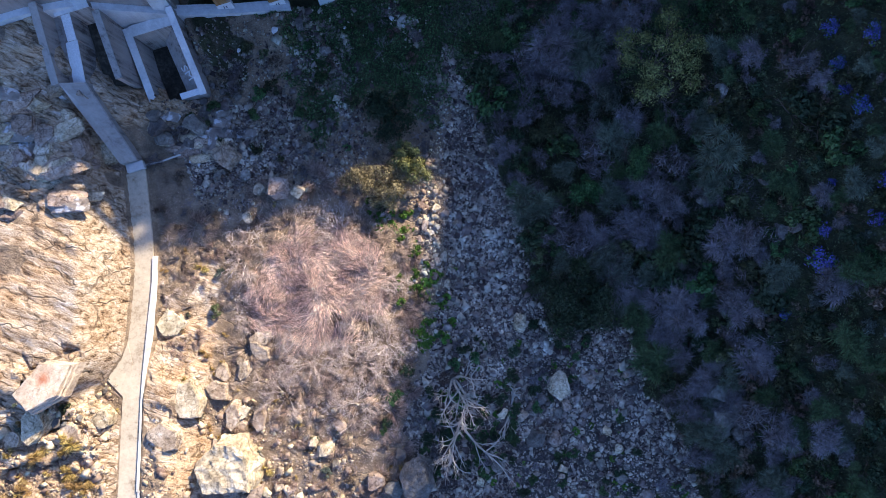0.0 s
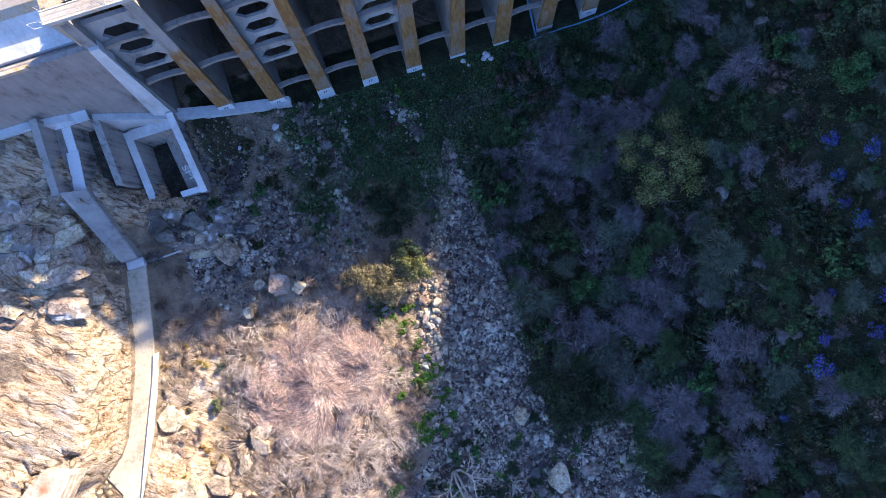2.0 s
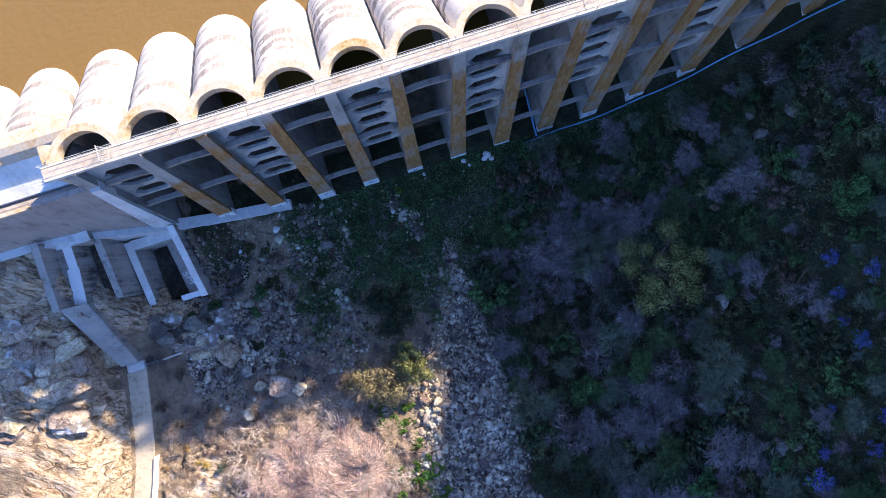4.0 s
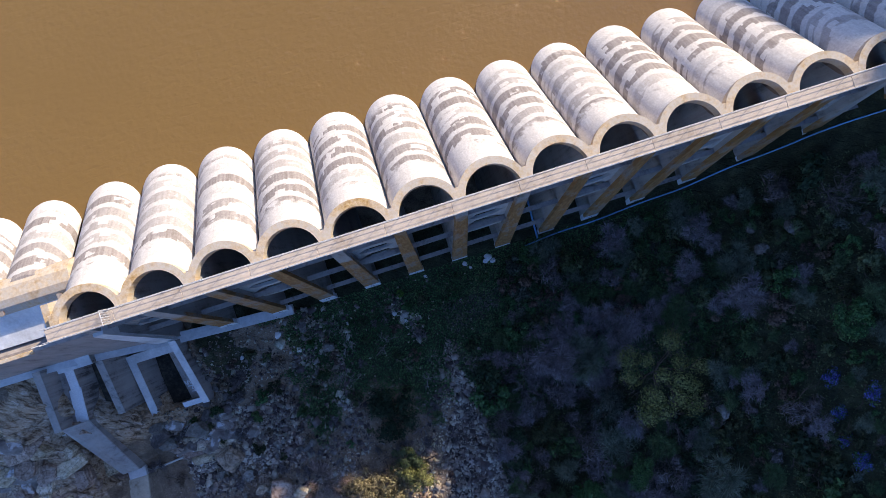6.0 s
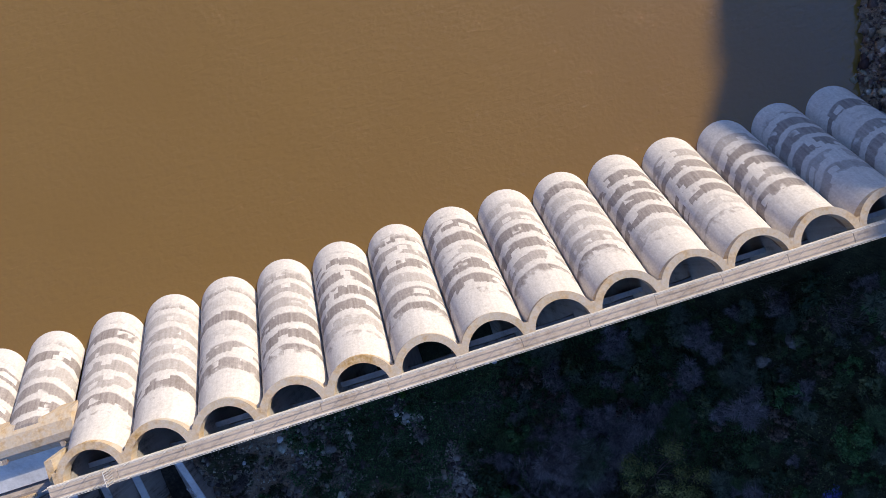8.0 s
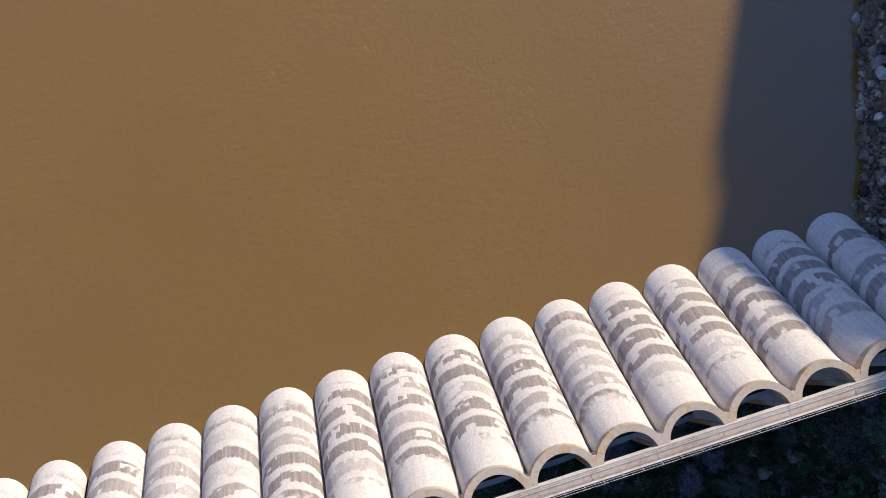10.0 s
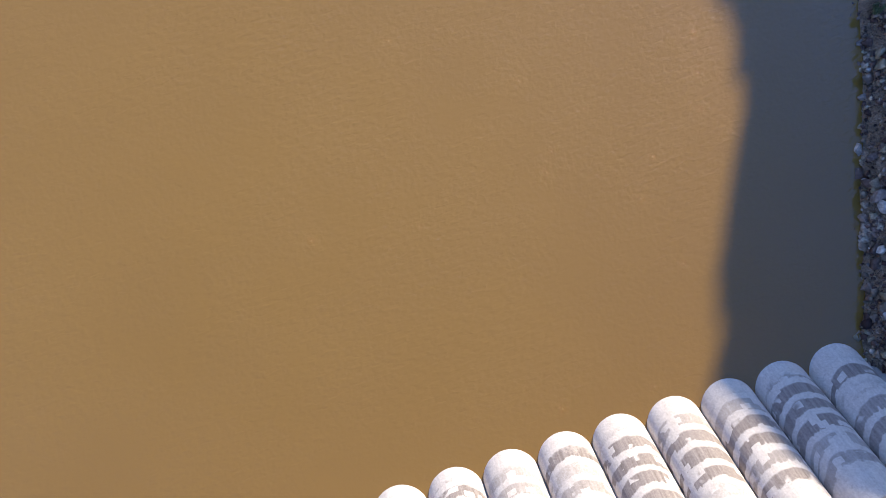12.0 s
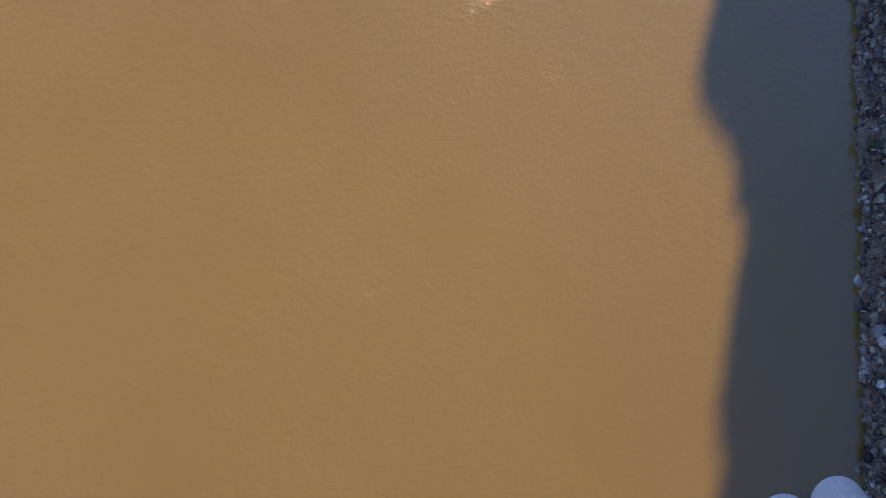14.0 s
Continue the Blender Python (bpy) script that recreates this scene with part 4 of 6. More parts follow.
part("pipe_run", tube(bmesh.new(), pts, 0.12, 8), BLUE, hose)
part("pipe_branch", tube(bmesh.new(), [(12.2, -8.4, 1.9), (12.2, -6.4, 2.4), (12.15, -3.0, 3.6), (12.1, 2.4, 4.8), (12.1, 6.0, 5.6)], 0.16, 8), BLUE, hose)

# ---- stones ----
ROCK_TAN = rough_mat("tan_boulder", [(0, (0.13, 0.09, 0.058)), (0.3, (0.31, 0.225, 0.15)), (0.6, (0.50, 0.39, 0.28)), (1, (0.70, 0.60, 0.48))], 1.6, 0.3, 0.9, 0.9, 0.12, 0.5, 0.04, crack=0.75)
ROCK_GREY = rough_mat("grey_boulder", [(0, (0.06, 0.052, 0.044)), (0.5, (0.165, 0.142, 0.118)), (1, (0.33, 0.295, 0.25))], 1.8, 0.35, 0.9, 0.8, 0.1, 0.5, 0.03, crack=0.6)
PEBBLE = rough_mat("river_stones", [(0, (0.09, 0.066, 0.052)), (0.5, (0.26, 0.20, 0.16)), (1, (0.50, 0.425, 0.355))], 1.2, 0.2, 0.9, 0.4, 0.05, 1.7, 0.07, True)
ROCK_TALUS = rough_mat("tan_talus", [(0, (0.13, 0.085, 0.052)), (0.5, (0.40, 0.29, 0.19)), (1, (0.66, 0.55, 0.42))], 1.6, 0.3, 0.9, 0.4, 0.05, 1.2, 0.06, True)
rng = np.random.default_rng(5)


def stone_mesh(seed, material, points=18, big=False, fine=7, crag=1.0):
    """A fractured block: a lump of grid points cut back to a handful of planes, its faces rough."""
    r = np.random.default_rng(seed)
    bm = bmesh.new()
    bmesh.ops.create_cube(bm, size=2.0)
    bmesh.ops.subdivide_edges(bm, edges=list(bm.edges), cuts=fine if big else 3, use_grid_fill=True)
    ax = Vector(r.uniform(0.8, 1.05, 3))
    cuts = []
    for i in range(11 if big else 13):
        d = Vector(r.normal(size=3)).normalized()
        if i < 2:
            d = (Vector((0, 0, 1)) + Vector(r.normal(0, 0.16, 3))).normalized()
        cuts.append((d, r.uniform(0.62, 0.9) if big else r.uniform(0.5, 0.85)))
    for v in bm.verts:
        d = v.co.normalized()
        p = Vector((a * b for a, b in zip(v.co * 0.62 + d * 0.42 if big else v.co * 0.3 + d * 0.72, ax)))
        for nrm, dist in cuts:
            s = p.dot(nrm)
            if s > dist:
                p -= nrm * (s - dist)
        q = p * 1.6 + Vector((seed * 3.1, 0, 0))
        rough = 0.06 * noise.noise(q) + 0.045 * noise.noise(q * 3.1) + (0.035 * noise.noise(q * 6.5) if big else 0)
        step_ = 0.05 * ((p.z * 3.1 + 0.9 * noise.noise(q * 0.7)) % 1.0) if big else 0
        if crag > 1:
            rough += 0.04 * abs(noise.noise(q * 2.3 + Vector((7, 0, 0)))) - 0.09 * max(0, 0.12 - abs(noise.noise(q * 1.3))) / 0.12
        v.co = p + d * crag * (rough + step_ * (1 - abs(d.z)))
    bmesh.ops.triangulate(bm, faces=bm.faces)
    bmesh.ops.recalc_face_normals(bm, faces=bm.faces)
    me = bpy.data.meshes.new("stone")
    bm.to_mesh(me)
    bm.free()
    me.materials.append(material)
    return me


def slab_mesh(seed, material, sides=6, crag=1.0):
    """A bedded slab: an irregular flat-topped polygon with broken, stepped sides."""
    r = np.random.default_rng(seed)
    corner = np.sort(np.arange(sides) / sides * 2 * math.pi + r.uniform(-0.28, 0.28, sides))
    reach = r.uniform(0.75, 1.08, sides)
    pts = np.stack([np.cos(corner) * reach, np.sin(corner) * reach * r.uniform(0.65, 0.95)], -1)
    m = 9
    outline = np.concatenate([[pts[i] + (pts[(i + 1) % sides] - pts[i]) * k / m for k in range(m)] for i in range(sides)])
    rings = [(0.22, 1.0), (0.45, 1.0), (0.66, 1.0), (0.84, 1.0), (0.97, 0.97), (1.0, 0.82), (0.99, 0.5), (1.05, 0.44), (1.06, 0.0), (1.13, -0.08), (1.15, -1.0)]
    bm = bmesh.new()
    tilt = r.uniform(-0.12, 0.12, 2)
    rows = []
    for f, z in rings:
        row = []
        for o in outline:
            v = Vector((o[0] * f, o[1] * f, z + (tilt[0] * o[0] + tilt[1] * o[1]) * f))
            q = v * 1.7 + Vector((seed * 2.3, 0, 0))
            v += crag * Vector((0.06 * noise.noise(q * 2), 0.06 * noise.noise(q * 2 + Vector((9, 0, 0))), 0.09 * noise.noise(q) + 0.06 * noise.noise(q * 3.3)))
            row.append(bm.verts.new(v))
        rows.append(row)
    k = len(outline)
    for a, b in zip(rows, rows[1:]):
        for i in range(k):
            bm.faces.new((a[i], b[i], b[(i + 1) % k], a[(i + 1) % k]))
    bm.faces.new(rows[0])
    bmesh.ops.triangulate(bm, faces=bm.faces)
    me = bpy.data.meshes.new("slab")
    bm.to_mesh(me)
    bm.free()
    me.materials.append(material)
    return me


slabs = [slab_mesh(210 + k, ROCK_TAN, 5 + k % 3) for k in range(8)]
grey_slabs = [slab_mesh(260 + k, ROCK_GREY, 5 + k % 3, 1.3) for k in range(4)]
tan_stones = [stone_mesh(k, ROCK_TAN) for k in range(10)]
big_tan, big_grey = [stone_mesh(40 + k, ROCK_TAN, 17, True) for k in range(6)], [stone_mesh(50 + k, ROCK_GREY, 17, True) for k in range(5)]
grey_stones = [stone_mesh(20 + k, ROCK_GREY) for k in range(10)]


def put_stone(name, data, x, y, size, label, group, sink=0.3, flat=0.75, tilt=0.3):
    ob = new(name, data)
    a = random.uniform(0, 6.28)
    ob.matrix_world = Matrix.LocRotScale((x, y, ground_z(x, y) + size * flat * (1 - sink) * 0.8), Euler((random.uniform(-tilt, tilt), random.uniform(-tilt, tilt), a)), (size, size * random.uniform(0.75, 1.0), size * flat))
    return tagged(ob, label, "rock", group)


random.seed(11)
for x, y, s, grey in ((-45.1, -27.2, 2.4, 0), (-38.8, -34.6, 2.0, 0), (-4.9, -78.4, 1.9, 0), (-8.2, -66.7, 1.5, 0), (-31.4, -85.7, 4.0, 1), (-11.2, -85.8, 1.7, 1),
                      (-8.1, -86.8, 1.5, 0), (-18.6, -87.9, 1.4, 1), (17.8, -90.2, 2.6, 1), (19.8, -92.5, 2.0, 1), (16.2, -70.9, 1.8, 1), (14.8, -75.4, 1.6, 1), (-44.8, -37.5, 1.3, 0), (-27.9, -10.6, 1.2, 1),
                      (-25.2, -15.2, 1.2, 1), (-38.2, -84.5, 1.7, 0), (-44.4, -77.0, 1.6, 0), (-6.4, -82.7, 1.1, 1), (-8.4, -79.9, 1.2, 1), (6.2, -82.5, 1.2, 1), (-36.0, -36.0, 1.3, 0), (-42.0, -33.6, 1.1, 0),
                      (40.3, -15.9, 1.0, 1), (41.0, -19.2, 1.2, 1), (45.0, -17.2, 1.4, 1), (42.2, -22.0, 0.9, 1), (29.6, -41.3, 1.4, 1), (18.0, -85.2, 1.9, 1), (17.2, -67.0, 1.6, 1), (32.3, -63.5, 1.2, 1),
                      (-48.0, -21.4, 1.9, 1), (-46.4, -19.6, 1.3, 1), (-53.6, -20.4, 1.5, 1), (-53.0, -18.9, 1.3, 1), (-35.6, -86.5, 1.8, 1), (-33.2, -81.5, 1.2, 1), (-41.0, -74.1, 1.3, 0), (-46.1, -75.3, 1.4, 0),
                      (23.6, -56.4, 1.2, 1), (-53.5, -21.8, 1.5, 1), (-50.2, -23.5, 1.2, 1), (-47.5, -29.5, 1.2, 1), (-43.5, -30.8, 1.4, 1)):
    pool = (big_grey if grey else big_tan) if s > 1.4 else (grey_stones if grey else tan_stones)
    put_stone("boulder", random.choice(pool), x, y, s, "weathered grey boulder on the canyon floor" if grey else "large tan weathered boulder on the canyon floor", "boulders")

# the great block beside the path
great = new("boulder", slab_mesh(233, ROCK_TAN, 6, 1.9))
great.matrix_world = Matrix.LocRotScale((-59.2, -74.2, ground_z(-59.2, -74.2) + 1.6), Euler((0.05, -0.04, radians(-14))), (5.5, 5.4, 3.0))
tagged(great, "huge flat-topped tan block of rock below the path", "rock", "boulders")

# smaller loose rocks: along the gravel, on the ledge, and down the slope by the outlet works
count = 0
while count < 205:
    zone = count % 5
    if count >= 175:
        x, y = random.uniform(-32, 8), random.uniform(-98, -78)
    elif zone == 0:
        x, y = random.uniform(-50, -24), random.uniform(-30, -11)
    elif zone == 1:
        x, y = random.gauss(-17.5, 1.6), random.uniform(-62, -38)
    elif zone == 2:
        x, y = random.uniform(-30, 12), random.uniform(-100, -72)
    elif zone == 3:
        x, y = random.uniform(-56, -40), random.uniform(-92, -70)
    else:
        y = random.uniform(-84, -54)
        x = float(path_x(y)) - random.uniform(2.5, 12)
        if x < -77 and y < -60:
            continue
    warm = (zone in (1, 3, 4) or count >= 175) and random.random() < 0.75
    put_stone("rock", random.choice(tan_stones if warm else grey_stones), x, y, random.uniform(0.3, 0.95) * (1.35 if count >= 175 else 1), "loose angular tan rock on the ground" if warm else "loose angular grey rock on the ground", "loose rocks")
    count += 1
# big angular blocks bedded in the left bank
for i in range(90):
    y = random.uniform(-90, -56) if i < 60 else random.uniform(-27, -14)
    x = float(path_x(y)) - random.uniform(3.5, 22) if i < 60 else random.uniform(-80, -60)
    if i < 20:
        x = float(path_x(y)) + random.uniform(12, 20)
    if x < -77 and y < -60:
        continue
    put_stone("rock_slab", random.choice(slabs), x, y, random.uniform(0.9, 2.3), "angular tan rock slab bedded in the bank", "rock slabs", 0.7, 0.5, 0.16)
# layered ledges below the apron, some splashed pale with sprayed concrete
ROCK_SPLASH = rough_mat("splashed_rock", [(0, (0.13, 0.10, 0.08)), (0.55, (0.27, 0.225, 0.185)), (0.66, (0.50, 0.48, 0.45)), (1, (0.60, 0.58, 0.55))], 0.9, 0.5, 0.9, 0.8, 0.1, 0.3, 0.02)
splash = [stone_mesh(70 + k, ROCK_SPLASH, 16, True) for k in range(3)]
for i in range(84):
    x, y = random.uniform(-78, -58.5), random.uniform(-30, -13.5)
    if i >= 48:
        x, y = random.gauss(-47.5, 4.0), random.gauss(-22, 2.4)
        if y > -17.6:
            continue
    if -64 < x < -55 and y > -27 and abs(x + 59.4) < 3.6:
        continue
    if abs(x - float(path_x(y))) < 2.6 and y < -24:
        continue
    pale = random.random() < (0.4 if i >= 48 else 0.34)
    ob = put_stone("rock_ledge", random.choice(splash if pale else big_tan), x, y, 1.0, "rock ledge splashed with pale concrete" if pale else "weathered brown rock ledge", "rock ledges", 0.7, 0.6)
    k = random.uniform(0.7, 1.6) if i < 48 else random.uniform(0.4, 1.1)
    ob.matrix_world = Matrix.LocRotScale(ob.matrix_world.translation, Euler((random.uniform(-0.15, 0.15), random.uniform(-0.15, 0.15), radians(-17) + random.gauss(0, 0.25))), (2.0 * k, 0.95 * k, 0.8 * k))
# three large flat-topped slabs beside the path
for x, y, s, fl in ((-81.5, -58.5, 2.8, 0.6), (-84.5, -50.0, 3.2, 0.5), (-77.6, -61.5, 2.4, 0.6), (-73.8, -60.8, 1.6, 0.6), (-62.0, -62.0, 3.4, 0.25), (-66.0, -66.5, 2.8, 0.25), (-61.5, -50.0, 2.4, 0.25)):
    put_stone("rock_slab", random.choice(slabs), x, y, s, "large flat-topped pale rock slab above the path", "rock slabs", 0.55, fl, 0.06)
# the broad slab with a rusty stain on its top
SLAB_ROCK = rough_mat("stained_slab", [(0, (0.22, 0.155, 0.10)), (0.4, (0.46, 0.35, 0.25)), (1, (0.66, 0.56, 0.44))], 1.4, 0.3, 0.9, 0.7, 0.08, crack=0.35)
n_, l_ = SLAB_ROCK.node_tree.nodes, SLAB_ROCK.node_tree.links
b_ = n_["Principled BSDF"]
oc = n_.new("ShaderNodeTexCoord").outputs["Object"]
vd = n_.new("ShaderNodeVectorMath")
vd.operation = "DISTANCE"
l_.new(oc, vd.inputs[0])
vd.inputs[1].default_value = (0.12, 0.08, 1.0)
spot = step_node(n_, l_, math_node(n_, l_, "ADD", vd.outputs["Value"], math_node(n_, l_, "MULTIPLY", noise_node(n_, l_, oc, 4.0, 4, 0.7), 0.5)), 0.52, 0.26)
l_.new(mix_node(n_, l_, math_node(n_, l_, "MULTIPLY", spot, 0.8), b_.inputs["Base Color"].links[0].from_socket, (0.36, 0.10, 0.04)), b_.inputs["Base Color"])
stained = new("rock_slab", slab_mesh(241, SLAB_ROCK, 5, 0.7))
stained.matrix_world = Matrix.LocRotScale((-75.4, -53.2, ground_z(-75.4, -53.2) + 0.7), Euler((-0.12, 0.14, radians(24))), (4.9, 4.7, 1.5))
tagged(stained, "broad flat pale rock slab with a rusty red stain", "rock", "rock slabs")
for x, y, sz, fl in ((18.6, -85.8, 2.6, 0.5), (17.9, -90.8, 2.8, 0.5), (20.2, -88.4, 1.8, 0.6), (17.6, -67.8, 1.7, 0.5), (16.0, -70.0, 2.2, 0.5), (14.8, -73.4, 1.8, 0.5), (19.1, -81.1, 1.5, 0.6), (17.4, -77.9, 1.4, 0.6), (21.1, -64.8, 1.3, 0.6), (23.2, -88.8, 1.6, 0.5), (28.5, -42.2, 1.3, 0.6), (30.9, -63.4, 1.5, 0.5), (31.2, -55.7, 0.9, 0.6)):
    put_stone("rock_outcrop", random.choice(grey_slabs), x, y, sz, "jointed grey rock outcrop on the shaded bank", "rock outcrops", 0.35, fl, 0.14)
# rocks at the waterline of the far bank
SHORE = rough_mat("shore_stone", [(0, (0.10, 0.08, 0.065)), (0.5, (0.30, 0.25, 0.205)), (1, (0.60, 0.54, 0.48))], 1.6, 0.3, 0.9, 0.7, 0.08, 1.0, 0.04)
shore_stones = [stone_mesh(80 + k, SHORE) for k in range(6)]
for i in range(90):
    y = random.uniform(6, 92)
    x = 54.4 + 0.31 * y + abs(random.gauss(0, 2.0)) - 0.8
    put_stone("rock", random.choice(shore_stones), x, y, 0.16 * math.exp(random.gauss(0.45, 0.55)), "pale angular rock at the water's edge", "shore rocks")
for x, y, s in ((65.5, 38.2, 1.0), (65.2, 31.9, 1.3), (65.0, 30.4, 1.1), (63.5, 25.3, 0.9), (64.5, 24.8, 1.0), (61.0, 17.5, 0.8), (68.2, 44.5, 0.7), (66.4, 28.2, 0.8)):
    put_stone("rock", shore_stones[2], x, y, s, "whitish angular boulder at the water's edge", "shore rocks")


def scatter(name, label, category, n, area, keep, material, size, spread_=0.5, seed=3):
    """Loose stones too many to count, each a small solid of its own."""
    rg = np.random.default_rng(seed)
    base = np.array([(x, y, z) for z in (-0.8, 0.8) for x, y in ((-0.8, -0.8), (0.8, -0.8), (0.8, 0.8), (-0.8, 0.8))])
    tri = np.array([(3, 2, 1, 0), (4, 5, 6, 7), (0, 1, 5, 4), (1, 2, 6, 5), (2, 3, 7, 6), (3, 0, 4, 7)])
    xs, ys = rg.uniform(area[0], area[1], n * 6), rg.uniform(area[2], area[3], n * 6)
    z, rock, grav, turf = land(xs, ys)
    idx = np.nonzero(keep(xs, ys, rock, grav, turf) > rg.uniform(0, 1, len(xs)))[0][:n]
    k = len(idx)
    s = np.minimum(0.8, size * np.exp(rg.normal(0.2, spread_, k)))
    v = (base[None] * (1 + rg.uniform(-0.3, 0.25, (k, len(base), 1))) + rg.uniform(-0.3, 0.3, (k, len(base), 3))) * (s[:, None] * np.stack([np.ones(k), rg.uniform(0.55, 1, k), rg.uniform(0.45, 0.85, k)], -1))[:, None, :]
    a = rg.uniform(0, 6.28, k)
    co, si = np.cos(a)[:, None], np.sin(a)[:, None]
    v = np.stack([v[..., 0] * co - v[..., 1] * si, v[..., 0] * si + v[..., 1] * co, v[..., 2]], -1)
    v += np.stack([xs[idx], ys[idx], z[idx] + 0.15 * s], -1)[:, None, :]
    f = (tri[None] + (np.arange(k) * len(base))[:, None, None]).reshape(-1, 4)
    tagged(new(name, raw_mesh(name, v.reshape(-1, 3), f, material)), label, category, kind="stuff")


def raw_mesh(name, verts, faces, material):
    verts, faces = np.asarray(verts, float), np.asarray(faces, np.int32)
    me = bpy.data.meshes.new(name)
    k = faces.shape[1]
    me.vertices.add(len(verts))
    me.vertices.foreach_set("co", verts.ravel())
    me.loops.add(faces.size)
    me.loops.foreach_set("vertex_index", faces.ravel())
    me.polygons.add(len(faces))
    me.polygons.foreach_set("loop_start", np.arange(0, faces.size, k))
    me.update(calc_edges=True)
    me.materials.append(material)
    return me


def trickle(x, y, pts, width):
    """How near a place is to a line of fallen stones."""
    d = np.full(x.shape, 99.0)
    for (x0, y0), (x1, y1) in zip(pts, pts[1:]):
        t = np.clip(((x - x0) * (x1 - x0) + (y - y0) * (y1 - y0)) / ((x1 - x0) ** 2 + (y1 - y0) ** 2), 0, 1)
        d = np.minimum(d, np.hypot(x - x0 - t * (x1 - x0), y - y0 - t * (y1 - y0)))
    return np.exp(-(d / width) ** 2)


RUBBLE = rough_mat("rubble", [(0, (0.07, 0.055, 0.042)), (0.5, (0.20, 0.16, 0.125)), (1, (0.46, 0.41, 0.35))], 1.4, 0.2, 0.9, 0.4, 0.05, 1.5, 0.10, True)
SHORE_RUBBLE = rough_mat("shore_rubble", [(0, (0.07, 0.048, 0.036)), (0.5, (0.19, 0.132, 0.098)), (1, (0.50, 0.41, 0.33))], 1.4, 0.2, 0.9, 0.4, 0.05, 1.5, 0.08, True)
scatter("gravel", "grey and tan river stones of the dry bed", "gravel", 125000, (-52, 18, -112, -20), lambda x, y, r, g, t: np.where(g > 0.25, 0.35 + 0.65 * g, 0.03 * (t < 0.3)) * (0.55 + 0.9 * fbm(x / 3, y / 3, 3, 77)) * (1 - 0.72 * smooth(-y, 68, 78) * smooth(fbm(x / 7, y / 7, 3, 83), 0.40, 0.56)), PEBBLE, 0.066, 0.68)
scatter("rubble", "broken angular rubble and concrete bits below the dam", "rubble", 15000, (-52, 0, -36, -8),
        lambda x, y, r, g, t: 0.06 * (x < -26) + 0.45 * smooth(fbm(x / 2.2, y / 2.2, 3, 97), 0.52, 0.68) * (1 - smooth(x, -28, -18)) + trickle(x, y, [(-27.4, -7.7), (-26, -13), (-24.5, -18.7), (-25, -27)], 0.8) * 0.8 + 0.6 * trickle(x, y, [(-13.1, -11), (-12, -14), (-10.5, -18)], 0.9) + 0.35 * trickle(x, y, [(-7, -22), (-9, -27), (-12, -32)], 1.6) + 0.015, RUBBLE, 0.085, 0.6, 4)
scatter("shore_rubble", "broken rock along the water's edge", "rubble", 16000, (53, 95, 4, 108), lambda x, y, r, g, t: ((x > 52.6 + 0.31 * y) & (x < 63 + 0.31 * y)) * (0.15 + 0.85 * smooth(fbm(x / 2, y / 2, 3, 55), 0.4, 0.65)), SHORE_RUBBLE, 0.13, 0.65, 5)
scatter("talus", "small broken tan stones between the rock slabs", "rubble", 9000, (-98, -40, -100, -14), lambda x, y, r, g, t: (np.abs(x - path_x(y)) > 2.6) * np.where(x < path_x(y), 0.5 * smooth(-y, 54, 60), 0.25 * smooth(-y, 60, 70)), ROCK_TALUS, 0.085, 0.8, 6)

scatter("edge_stones", "tan and orange stones along the sunlit edge of the dry bed", "rubble", 2600, (-26, -12, -66, -34), lambda x, y, r, g, t: np.exp(-((x - np.interp(y, [-66, -55, -45, -36], [-23.5, -20.5, -17.5, -14.5])) / 1.7) ** 2), ROCK_TALUS, 0.085, 0.6, 8)


# ---- plants ----
def leaf_quads(r, pts, nrm, size, slim=0.5):
    """Leaves: a folded diamond at each point, roughly facing along nrm."""
    n = len(pts)
    nrm = nrm + r.normal(0, 0.38, (n, 3))
    nrm /= np.linalg.norm(nrm, axis=1, keepdims=True) + 1e-9
    t = np.cross(nrm, r.normal(size=(n, 3)))
    t /= np.linalg.norm(t, axis=1, keepdims=True) + 1e-9
    b = np.cross(nrm, t)
    s = size * r.uniform(0.6, 1.4, (n, 1))
    v = np.stack([pts - t * s, pts + b * s * slim - nrm * s * 0.1, pts + t * s, pts - b * s * slim - nrm * s * 0.1], 1).reshape(-1, 3)
    return v, np.arange(4 * n).reshape(n, 4)


def crown_points(r, blobs, n, squash=0.8):
    """Points on the shells of overlapping blobs, most on their upper sides."""
    b = np.array(blobs)
    w = b[:, 3] ** 2
    pick = r.choice(len(b), n, p=w / w.sum())
    d = r.normal(size=(n, 3))
    d[:, 2] = np.abs(d[:, 2]) * 1.1 - 0.45
    d /= np.linalg.norm(d, axis=1, keepdims=True)
    rad = b[pick, 3:4] * r.uniform(0.4, 1.25, (n, 1))
    p = b[pick, :3] + d * rad * np.array([1, 1, squash])
    return p, d


